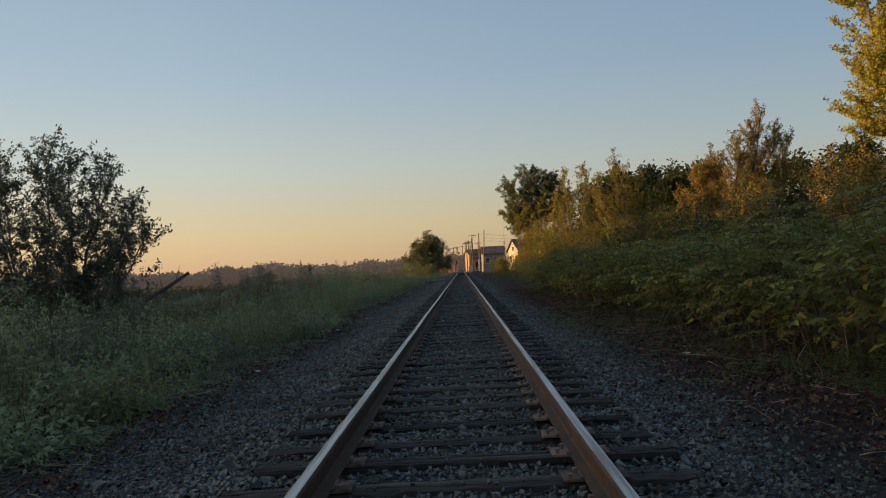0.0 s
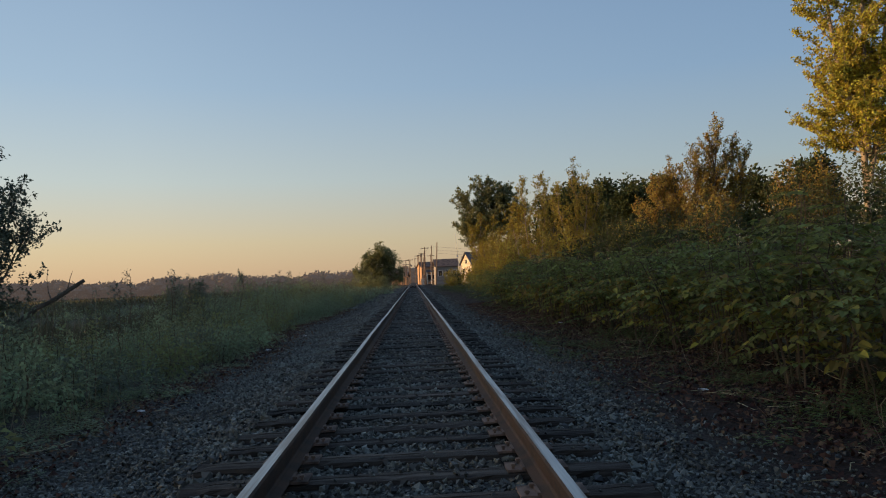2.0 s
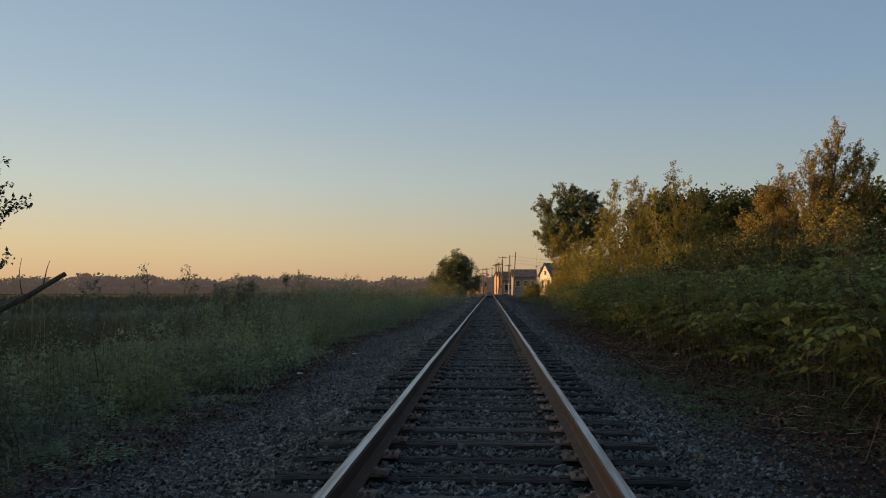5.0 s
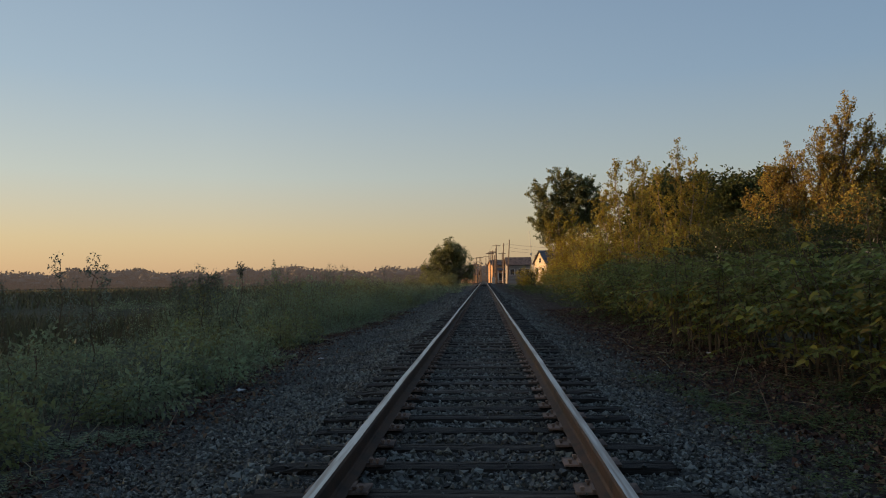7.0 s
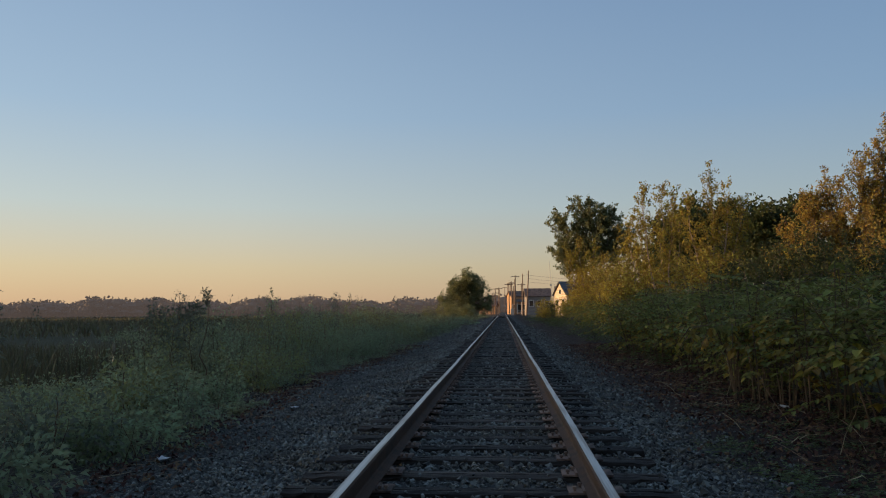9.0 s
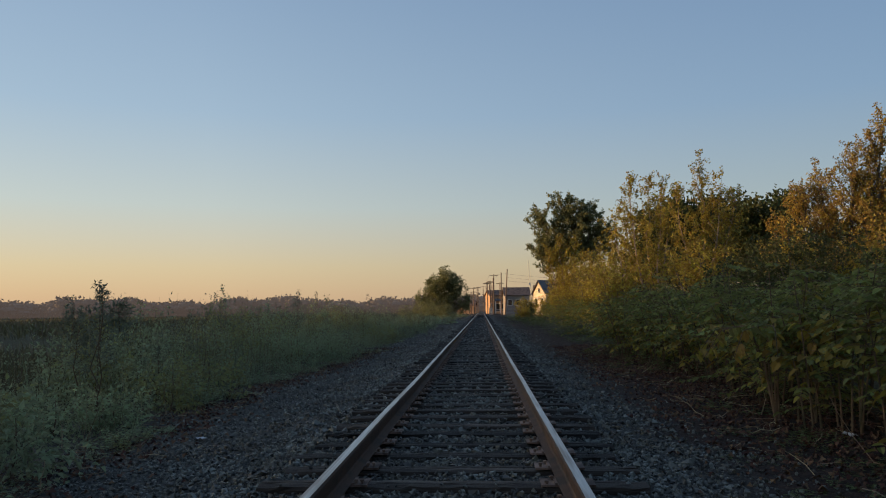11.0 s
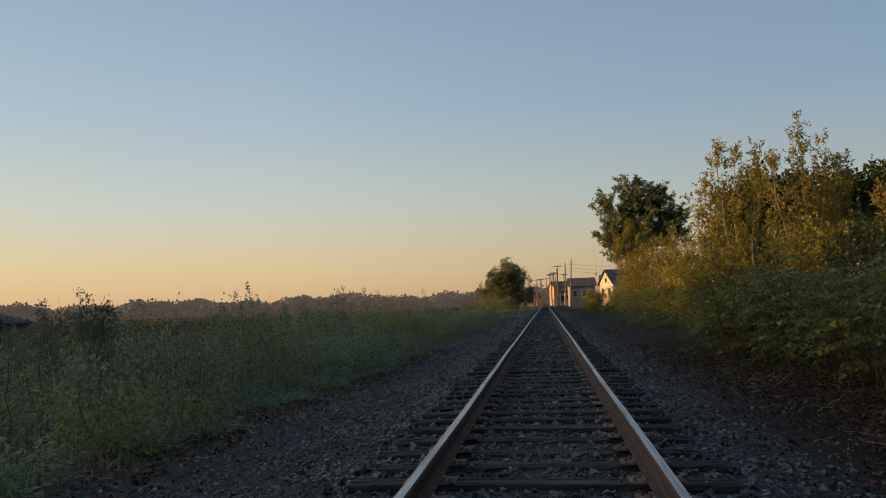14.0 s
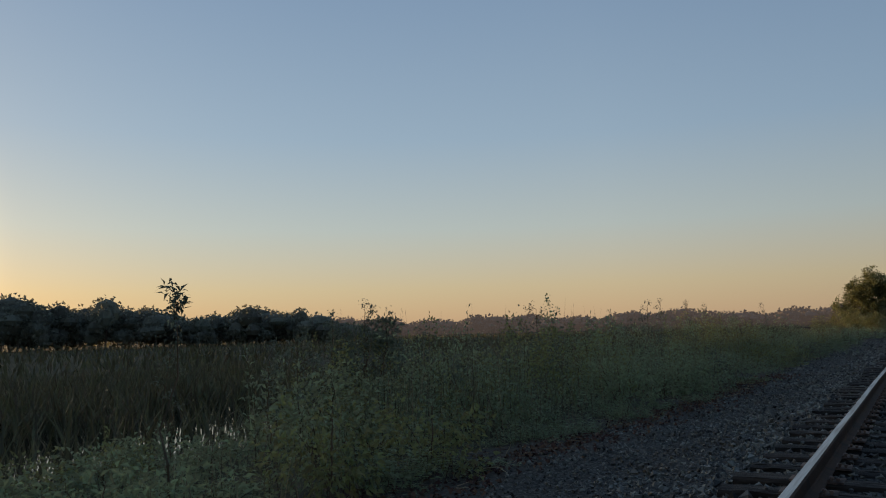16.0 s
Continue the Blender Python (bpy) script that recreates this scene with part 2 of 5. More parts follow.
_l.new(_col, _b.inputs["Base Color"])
_bp = _n.new("ShaderNodeBump")
_bp.inputs["Strength"].default_value, _bp.inputs["Distance"].default_value = 0.6, 0.03
_l.new(_v.outputs[0], _bp.inputs["Height"])
_l.new(_bp.outputs[0], _b.inputs["Normal"])

# distance: wood on the horizon, its haze painted as a faint warm emission
M_PAINTED_HAZE = bpy.data.materials.new("far_wood_painted_haze")
M_PAINTED_HAZE.use_nodes = True
_b = M_PAINTED_HAZE.node_tree.nodes["Principled BSDF"]
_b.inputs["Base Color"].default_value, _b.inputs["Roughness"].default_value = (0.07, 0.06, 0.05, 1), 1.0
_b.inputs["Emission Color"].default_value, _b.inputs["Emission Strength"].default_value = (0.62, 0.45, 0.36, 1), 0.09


# ---- mesh tools ----
rng = np.random.default_rng(7)


def mesh(name, verts, faces, mats, index=None, smooth=False):
    """A mesh from arrays: verts (n, 3); faces (m, k), or a list of such arrays."""
    me = bpy.data.meshes.new(name)
    verts = np.asarray(verts, np.float32)
    groups = [np.asarray(f, np.int32) for f in (faces if isinstance(faces, list) else [faces]) if len(f)]
    sizes = np.concatenate([np.full(len(g), g.shape[1], np.int32) for g in groups])
    loops = np.concatenate([g.ravel() for g in groups])
    me.vertices.add(len(verts))
    me.vertices.foreach_set("co", verts.ravel())
    me.loops.add(len(loops))
    me.loops.foreach_set("vertex_index", loops)
    me.polygons.add(len(sizes))
    me.polygons.foreach_set("loop_start", np.concatenate([[0], np.cumsum(sizes)[:-1]]).astype(np.int32))
    me.polygons.foreach_set("loop_total", sizes)
    if index is not None:
        me.polygons.foreach_set("material_index", np.asarray(index, np.int32))
    me.polygons.foreach_set("use_smooth", np.full(len(sizes), smooth))
    for m in mats if isinstance(mats, (list, tuple)) else [mats]:
        me.materials.append(m)
    me.update(calc_edges=True)
    me.validate()
    return me


class Pile:
    """Collects pieces of geometry, with a material slot for each, into one mesh."""

    def __init__(self):
        self.v, self.f, self.m, self.n = [], {3: [], 4: []}, {3: [], 4: []}, 0

    def add(self, v, f, slot=0):
        v, f = np.asarray(v, float), np.asarray(f, int)
        if len(f) == 0:
            return self
        k = f.shape[1]
        self.v.append(v)
        self.f[k].append(f + self.n)
        self.m[k].append(np.full(len(f), slot))
        self.n += len(v)
        return self

    def mesh(self, name, mats, smooth=False):
        faces = [np.concatenate(self.f[k]) for k in (3, 4) if self.f[k]]
        index = np.concatenate([np.concatenate(self.m[k]) for k in (3, 4) if self.m[k]])
        return mesh(name, np.concatenate(self.v), faces, mats, index, smooth)


def unit(a):
    return a / np.maximum(np.linalg.norm(a, axis=-1, keepdims=True), 1e-9)


def leaves(places, ways, length, width, fold=0.25, droop=0.3, spread=0.3, twist=0.45):
    """Folded leaves, four corners each: at places, pointing along ways, with a scatter in size and turn."""
    n = len(places)
    ways = unit(np.asarray(ways) + rng.normal(0, 0.15, (n, 3)))
    side = unit(np.cross(ways, np.array([0, 0, 1.0]) + rng.normal(0, twist, (n, 3))))
    up = np.cross(side, ways)
    ln = (length * (1 + rng.uniform(-spread, spread, n)))[:, None]
    wd = ln * width / length / 2
    mid = places + ways * ln * 0.45
    a = mid + side * wd + up * wd * fold * 2
    b = mid - side * wd + up * wd * fold * 2
    tip = places + ways * ln - up * ln * droop
    v = np.stack([places, a, tip, b], 1).reshape(-1, 3)
    return v, np.arange(4 * n).reshape(-1, 4)


def ovate(places, ways, length, width, fold=0.2, droop=0.3, spread=0.3):
    """Broad leaves with six corners."""
    n = len(places)
    ways = unit(np.asarray(ways) + rng.normal(0, 0.12, (n, 3)))
    side = unit(np.cross(ways, np.array([0, 0, 1.0]) + rng.normal(0, 0.35, (n, 3))))
    up = np.cross(side, ways)
    ln = (length * (1 + rng.uniform(-spread, spread, n)))[:, None]
    wd = ln * width / length / 2
    p = [places, places + ways * ln * 0.22 + side * wd * 0.95 + up * wd * fold, places + ways * ln * 0.62 + side * wd * 0.8 + up * (wd * fold - ln * droop * 0.4),
         places + ways * ln - up * ln * droop, places + ways * ln * 0.62 - side * wd * 0.8 + up * (wd * fold - ln * droop * 0.4), places + ways * ln * 0.22 - side * wd * 0.95 + up * wd * fold]
    v = np.stack(p, 1).reshape(-1, 3)
    k = 6 * np.arange(n)[:, None]
    return v, np.concatenate([k + [0, 1, 2, 3], k + [0, 3, 4, 5]])


def tube(points, r0, r1, sides=5):
    """A tapered tube through points."""
    p = np.asarray(points, float)
    t = unit(np.gradient(p, axis=0))
    ref = np.where(np.abs(t[:, 2:3]) > 0.9, [[1.0, 0, 0]], [[0, 0, 1.0]])
    s = unit(np.cross(t, ref))
    u = np.cross(t, s)
    r = np.linspace(r0, r1, len(p))[:, None, None]
    a = np.linspace(0, 2 * np.pi, sides, endpoint=False)[None, :, None]
    v = (p[:, None] + r * (np.cos(a) * s[:, None] + np.sin(a) * u[:, None])).reshape(-1, 3)
    i, j = np.meshgrid(np.arange(len(p) - 1), np.arange(sides), indexing="ij")
    k = (j + 1) % sides
    return v, np.stack([i * sides + j, i * sides + k, (i + 1) * sides + k, (i + 1) * sides + j], -1).reshape(-1, 4)


def bend(a, b, sag=0.1, n=5):
    """Points from a to b on a slightly wandering line."""
    a, b = np.asarray(a, float), np.asarray(b, float)
    t = np.linspace(0, 1, n)[:, None]
    size = np.linalg.norm(b - a)
    wob = rng.normal(0, sag * size * 0.5, (n, 3)) * np.sin(np.pi * t)
    return a + (b - a) * t + wob


def block(x0, x1, y0, y1, z0, z1):
    v = np.array([[x, y, z] for z in (z0, z1) for y in (y0, y1) for x in (x0, x1)], float)
    return v, np.array([[0, 2, 3, 1], [4, 5, 7, 6], [0, 1, 5, 4], [2, 6, 7, 3], [0, 4, 6, 2], [1, 3, 7, 5]])


def turned(v, place, rz=0.0, scale=1.0):
    c, s = math.cos(rz), math.sin(rz)
    return (np.asarray(v) * scale) @ np.array([[c, s, 0], [-s, c, 0], [0, 0, 1]]) + np.asarray(place)


def empty(name, place, label, category, group="", kind=""):
    ob = new(name)
    ob.empty_display_size = 0.2
    ob.matrix_world = Matrix.Translation(place)
    return tagged(ob, label, category, group, kind)


def part(name, me, parent, label="", place=None, rz=0.0, scale=(1, 1, 1)):
    ob = new(name, me)
    ob.parent = parent
    if place is not None:
        ob.matrix_basis = Matrix.LocRotScale(place, Euler((0, 0, rz)), scale)
    return tagged(ob, label)


# ---- ground ----
def ground_z(x, y):
    """Height of the ground: the ballast bed, its shoulders, a bank down to the pond on the left, level land on the right."""
    x, y = np.asarray(x, float), np.asarray(y, float)
    ax = np.abs(x)
    bed = np.interp(ax, [0, 1.3, 1.7, 2.5, 3.2], [-0.03, -0.048, -0.12, -0.2, -0.2])
    left = np.interp(x, [-200, -165, -60, -46, -40, -34, -17, -12.5, -9, -6, -3.2], [-0.4, -0.6, -0.85, -0.95, -1.25, -1.7, -1.7, -1.2, -0.75, -0.38, -0.2])
    far = np.interp(y, [40, 52, 150, 190], [0, 0.62, 0.7, 1]) * (x < -3.2)
    left = left * (1 - far) + far * np.interp(x, [-40, -3.2], [-0.8, -0.2])
    right = np.interp(x, [3.2, 5, 9, 30], [-0.2, -0.16, 0.1, 0.6])
    z = np.where(ax < 3.2, bed, np.where(x < 0, left, right))
    bumps = 0.025 * np.sin(x * 2.1 + 1.3 * np.sin(y * 0.9)) * np.sin(y * 1.7 + x) + 0.012 * np.sin(x * 7 + y * 5)
    return z + bumps * np.interp(ax, [1.5, 3], [0.1, 1])


xs = np.concatenate([[-2500, -900, -400, -250, -200, -175, -165, -150, -120, -80, -60, -50, -46, -43, -40, -37, -34, -29, -25, -20, -17, -14.5], np.arange(-12.5, 12.6, 0.25), [14, 17, 21, 26, 35, 60, 120, 300, 900, 2500]])
ys = np.concatenate([[-1500, -400, -150, -60, -30, -15, -8], np.arange(-4, 40, 0.3), np.arange(40, 100, 2), [105, 115, 130, 150, 170, 190, 220, 260, 330, 450, 700, 1200, 2500]])
gx, gy = np.meshgrid(xs, ys)
gv = np.stack([gx, gy, ground_z(gx, gy)], -1).reshape(-1, 3)
gi, gj = np.meshgrid(np.arange(len(ys) - 1), np.arange(len(xs) - 1), indexing="ij")
gk = (gi * len(xs) + gj).ravel()
ground = new("ground", mesh("ground", gv, np.stack([gk, gk + 1, gk + 1 + len(xs), gk + len(xs)], 1), M_GROUND, smooth=True))
tagged(ground, "dark gravel bed and weedy soil beside the railway", "ground", kind="structure")

pond = new("pond_water", mesh("pond_water", [(-175, -150, -1.1), (-10.5, -150, -1.1), (-10.5, 180, -1.1), (-175, 180, -1.1)], np.array([[0, 1, 2, 3]]), M_WATER))
tagged(pond, "still dark pond reflecting trees and evening sky", "water", kind="structure")

# ---- railway ----
GAUGE, TOP, FAR_END = 0.7525, 0.18, 205.0
track = empty("railway_track", (0, 0, 0), "single railway track with rusty rails on weathered wooden ties", "railway track", kind="structure")


def rail_mesh(side):
    """A rail: foot, web and head, with the worn running surface on top."""
    prof = np.array([(-0.07, 0.012), (-0.07, 0.022), (-0.02, 0.036), (-0.009, 0.05), (-0.009, 0.13), (-0.036, 0.142), (-0.036, 0.168), (-0.027, 0.18),
                     (0.027, 0.18), (0.036, 0.168), (0.036, 0.142), (0.009, 0.13), (0.009, 0.05), (0.02, 0.036), (0.07, 0.022), (0.07, 0.012)])
    ys = np.concatenate([np.arange(-6, 60, 1.5), np.arange(60, FAR_END + 1, 5)])
    dx = 0.004 * np.sin(ys * 0.35 + side) + 0.003 * np.sin(ys * 1.1)
    n = len(prof)
    v = np.zeros((len(ys), n, 3))
    v[:, :, 0] = prof[:, 0] + dx[:, None] + side * GAUGE
    v[:, :, 1] = ys[:, None]
    v[:, :, 2] = prof[:, 1] + 0.003 * np.sin(ys * 0.5 + 2 * side)[:, None]
    i, j = np.meshgrid(np.arange(len(ys) - 1), np.arange(n), indexing="ij")
    k = (j + 1) % n
    f = np.stack([i * n + j, (i + 1) * n + j, (i + 1) * n + k, i * n + k], -1).reshape(-1, 4)
    slot = np.isin(j.ravel(), [7]).astype(int)
    return mesh("rail", v.reshape(-1, 3), f, [M_RUST, M_SHINE], slot)


for side in (-1, 1):
    part("rail", rail_mesh(side), track, "rusty steel rail with a bright worn top")


def tie_mesh():
    """A wooden tie with ragged worn edges, checks along the grain, split ends and a slightly dished top."""
    lx = np.linspace(-1.3, 1.3, 31)
    sec = np.array([(-0.1, -0.17), (-0.105, -0.035), (-0.094, -0.008), (-0.05, 0.0), (-0.02, -0.001), (-0.012, -0.009), (-0.004, -0.001), (0.045, -0.001), (0.093, -0.008), (0.104, -0.035), (0.1, -0.17)])
    n = len(sec)
    wander = np.cumsum(rng.normal(0, 0.004, len(lx)))
    edge = np.abs(sec[:, 0]) > 0.09
    v = np.zeros((len(lx), n, 3))
    v[:, :, 0] = lx[:, None] + rng.normal(0, 0.004, (len(lx), n))
    v[:, :, 1] = sec[:, 0] + rng.normal(0, 0.002, (len(lx), n)) + edge * rng.normal(0, 0.005, (len(lx), n)) + 0.008 * np.sin(lx * 2 + rng.uniform(0, 6))[:, None]
    v[:, 4:7, 1] += wander[:, None]
    chip = np.minimum(0, rng.normal(0.006, 0.008, (len(lx), n))) * (sec[:, 1] < -0.004) * (sec[:, 1] > -0.1)
    v[:, :, 2] = sec[:, 1] + rng.normal(0, 0.002, (len(lx), n)) + chip - 0.012 * (np.abs(lx) > 1.2)[:, None] * (sec[:, 1] > -0.1) * rng.random((len(lx), n))
    i, j = np.meshgrid(np.arange(len(lx) - 1), np.arange(n - 1), indexing="ij")
    f = np.stack([i * n + j, (i + 1) * n + j, (i + 1) * n + j + 1, i * n + j + 1], -1).reshape(-1, 4)
    e = (len(lx) - 1) * n
    ends = np.array([[0, 1, 9, 10], [1, 2, 8, 9], [2, 3, 7, 8], [3, 4, 6, 7]])
    return mesh("tie", v.reshape(-1, 3), np.concatenate([f, ends, ends[:, ::-1] + e]), M_WOOD)


TIES = [5.75, 6.39, 6.9, 7.36, 7.87, 8.33, 8.85, 9.38, 9.9, 10.41, 10.93, 11.44, 11.95, 12.46, 12.99, 13.58, 14.12, 14.68, 15.16, 15.66, 16.15, 16.66, 17.2, 17.68, 18.22, 18.73]
tie_ys = list(np.arange(5.75 - 0.52 * 14, 5.5, 0.52)) + TIES + list(np.arange(19.25, 160, 0.52))
tie_ys = [y + (float(rng.normal(0, 0.025)) if y not in TIES else 0.0) for y in tie_ys]
tie_kinds = [tie_mesh() for _ in range(7)]

plate = Pile().add(*block(-0.178, 0.178, -0.095, 0.095, 0.0, 0.014))
plate.add(*block(-0.09, -0.072, -0.095, 0.095, 0.013, 0.026)).add(*block(0.072, 0.09, -0.095, 0.095, 0.013, 0.026))
plate_mesh = plate.mesh("tie_plate", M_PLATE)
spike = Pile().add(*block(-0.008, 0.008, -0.008, 0.008, 0.0, 0.018))
sv, sf = block(-0.016, 0.014, -0.013, 0.013, 0.016, 0.028)
sv[4:, 0] *= 0.7
spike_mesh = spike.add(sv, sf).mesh("spike", M_PLATE)

far_ties = Pile()
far_plates = Pile()
for i, y in enumerate(tie_ys):
    wob, dz, kind = float(rng.normal(0, 0.008)), float(rng.normal(0, 0.006)), tie_kinds[i % 7]
    dx = float(rng.normal(0, 0.03))
    if y < 120:
        part("tie", kind, track, place=(dx, y, dz), rz=wob + (math.pi if i % 2 else 0))
    else:
        far_ties.add(*[turned(a, (dx, y, 0), wob) if k == 0 else a for k, a in enumerate(block(-1.3, 1.3, -0.11, 0.11, -0.16, dz))])
    for side in (-1, 1):
        if y < 62:
            p = part("tie_plate", plate_mesh, track, place=(side * GAUGE, y, 0.003), rz=wob)
            if y < 34:
                for sx, sy in ((-0.098, 0.05), (0.098, -0.05), (-0.14 * side, -0.06)):
                    s = part("spike", spike_mesh, p, place=(sx, sy, 0.008 + float(rng.uniform(0, 0.012))), rz=0.0 if sx < 0 else math.pi)
        else:
            far_plates.add(*block(side * GAUGE - 0.178, side * GAUGE + 0.178, y - 0.095, y + 0.095, 0.003, 0.02))
tagged(part("far_ties", far_ties.mesh("far_ties", M_WOOD), track, "ties far along the track"), kind="stuff")
tagged(part("far_tie_plates", far_plates.mesh("far_tie_plates", M_PLATE), track, "tie plates far along the track"), kind="stuff")


# ---- ballast stones ----
def weed_edge(y):
    """Where the weeds on the left begin."""
    return np.interp(y, [3, 14, 18, 21, 26, 30, 34, 60], [-3.2, -3.1, -3.0, -3.4, -3.85, -3.6, -3.45, -3.4])


def stones(n, x0, x1, y0, y1, size, sink):
    """Crushed stones: distorted blocks lying on the bed, clear of the tops of the ties."""
    x, y = rng.uniform(x0, x1, n), rng.uniform(y0, y1, n)
    ty = np.array(tie_ys)
    gap = np.abs(ty[np.clip(np.searchsorted(ty, y), 1, len(ty) - 1)] - y)
    gap = np.minimum(gap, np.abs(ty[np.clip(np.searchsorted(ty, y) - 1, 0, len(ty) - 1)] - y))
    on_tie = (gap < 0.104) & (np.abs(x) < 1.31)
    near_rail = (np.abs(np.abs(x) - GAUGE) < 0.075)
    wave = 0.22 * np.sin(y * 0.8) + 0.13 * np.sin(y * 2.3 + 1)
    edge = np.where(x > 0, np.interp(x + wave, [1.75, 2.3, 3.0], [1, 0.42, 0.06]), np.interp(-x + wave + weed_edge(y) + 3.3, [2.6, 3.2, 4.0], [1, 0.6, 0.05]))
    keep = (~on_tie | (rng.random(n) < 0.05)) & ~near_rail & (rng.random(n) < edge)
    x, y, on = x[keep], y[keep], on_tie[keep]
    n = len(x)
    z = np.where(on, 0.008, ground_z(x, y) + sink + rng.uniform(-0.012, 0.014, n))
    r = size * rng.lognormal(0, 0.27, n) * np.interp(np.abs(x), [1.4, 2.2, 3.2], [1.0, 0.85, 0.65]) * np.where(on, 0.65, 1.0)
    a = np.radians([0, 120, 240, 60, 180, 300])
    rough = np.stack([np.cos(a) * 0.62, np.sin(a) * 0.62, np.array([0.4, 0.4, 0.4, -0.4, -0.4, -0.4])], -1)
    v = (rough[None] + rng.uniform(-0.2, 0.2, (n, 6, 3))) * rng.uniform(0.7, 1.3, (n, 1, 3)) * r[:, None, None]
    q = unit(rng.normal(0, 1, (n, 4)))
    w, a, b, c = q.T
    rot = np.stack([1 - 2 * (b * b + c * c), 2 * (a * b - c * w), 2 * (a * c + b * w), 2 * (a * b + c * w), 1 - 2 * (a * a + c * c), 2 * (b * c - a * w),
                    2 * (a * c - b * w), 2 * (b * c + a * w), 1 - 2 * (a * a + b * b)], -1).reshape(n, 3, 3)
    v = np.einsum("nij,nkj->nki", rot, v) + np.stack([x, y, z], -1)[:, None]
    f = np.array([[0, 1, 2], [5, 4, 3], [0, 3, 1], [1, 3, 4], [1, 4, 2], [2, 4, 5], [2, 5, 0], [0, 5, 3]])
    return v.reshape(-1, 3), (6 * np.arange(n)[:, None, None] + f[None]).reshape(-1, 3)


bal = Pile()
bal.add(*stones(98000, -4.6, 3.2, 3.2, 21, 0.0255, 0.003))
bal.add(*stones(28000, -4.6, 3.2, 21, 40, 0.032, 0.004))
bal.add(*stones(9000, -4.6, 3.2, 40, 75, 0.055, 0.006))
tagged(new("ballast_stones", bal.mesh("ballast_stones", M_STONE)), "angular dark grey crushed stone ballast round the ties", "gravel", kind="stuff")


# ---- plants ----
def tree(name, place, stems, lobes, mats, label, category="tree", group="", clumps=120, per=30, leaf=0.1, wide=0.07, clump_r=0.45, trunk_r=0.12, limb=0.5,
         hollow=0.35, spikes=0, spike_len=1.2, flat=1.0):
    """A tree: stems (lists of points), a crown of leaf clumps spread through lobes (centre, radii), and limbs that reach the clumps. mats: bark, leaf."""
    root = empty(name, place, label, category, group)
    crown = Pile()
    woods, joints, owner = [], [], []
    for k, stem in enumerate(stems):
        pts = np.concatenate([bend(stem[i], stem[i + 1], 0.05, 5)[(1 if i else 0):] for i in range(len(stem) - 1)])
        woods.append(Pile().add(*tube(pts, trunk_r, trunk_r * 0.22, 7)))
        joints.append(pts[len(pts) // 4:])
        owner += [k] * len(joints[-1])
    joints, owner = np.concatenate(joints), np.array(owner)
    size = np.array([np.prod(r) ** (2 / 3) for _, r in lobes])
    share = np.maximum(1, (clumps * size / size.sum())).astype(int)
    cs = []
    for (c, r), k in zip(lobes, share):
        d = unit(rng.normal(0, 1, (k, 3)))
        rad = (hollow + (1 - hollow) * rng.random(k) ** 0.6) * rng.uniform(0.82, 1.12, k)
        cs.append(np.array(c) + d * rad[:, None] * np.array(r))
    cs = np.concatenate(cs)
    centre = np.average([c for c, _ in lobes], axis=0, weights=size)
    for c in cs[rng.random(len(cs)) < limb]:
        far = np.linalg.norm((joints - c) * (1, 1, 0.6), axis=1) + 50 * (joints[:, 2] > c[2] - 0.1)
        j = int(np.argmin(far))
        woods[owner[j]].add(*tube(bend(joints[j], c, 0.12, 5), trunk_r * 0.22, trunk_r * 0.05, 4))
    pos, way = [], []
    for c in cs:
        k = max(6, int(per * rng.uniform(0.5, 1.5)))
        off = rng.normal(0, clump_r * 0.5, (k, 3)) * (1, 1, flat)
        pos.append(c + off)
        way.append(unit(off + 0.6 * unit(c - centre) * clump_r + rng.normal(0, clump_r * 0.25, (k, 3)) - (0, 0, 0.12 * clump_r)))
    for _ in range(spikes):
        c = cs[rng.integers(len(cs))]
        if c[2] < centre[2]:
            continue
        ln = spike_len * rng.uniform(0.4, 1.1)
        d = unit(np.array([*(c - centre)[:2] * 0.35, 1.6 * np.abs(c - centre).max()]) + rng.normal(0, 0.25, 3))
        crown.add(*tube(bend(c, c + d * ln, 0.06, 5), trunk_r * 0.09, trunk_r * 0.03, 3), 1)
        k = int(ln / leaf * 2.2)
        t = rng.random(k)[:, None]
        pos.append(c + d * ln * t + rng.normal(0, leaf * 0.5, (k, 3)))
        way.append(unit(rng.normal(0, 1, (k, 3)) + d * 0.5))
    pos, way = np.concatenate(pos), np.concatenate(way)
    crown.add(*leaves(pos, way, leaf, wide, twist=0.8))
    for k, wood in enumerate(woods):
        part("stem" if k else "trunk", wood.mesh("trunk", mats[0], True), root)
    part("crown", crown.mesh("crown", [mats[1], mats[0]]), root)
    return root


def rods(a, b, r0, r1):
    """Thin three-sided twigs from points a to points b."""
    a, b = np.asarray(a, float), np.asarray(b, float)
    t = unit(b - a)
    s = unit(np.cross(t, np.where(np.abs(t[:, 2:3]) > 0.9, [[1.0, 0, 0]], [[0, 0, 1.0]])))
    u = np.cross(t, s)
    ring = [math.cos(k * 2.0944) * s + math.sin(k * 2.0944) * u for k in range(3)]
    v = np.stack([a + r0 * q for q in ring] + [b + r1 * q for q in ring], 1)
    f = np.array([[0, 1, 4, 3], [1, 2, 5, 4], [2, 0, 3, 5]])
    return v.reshape(-1, 3), (6 * np.arange(len(a))[:, None, None] + f[None]).reshape(-1, 4)


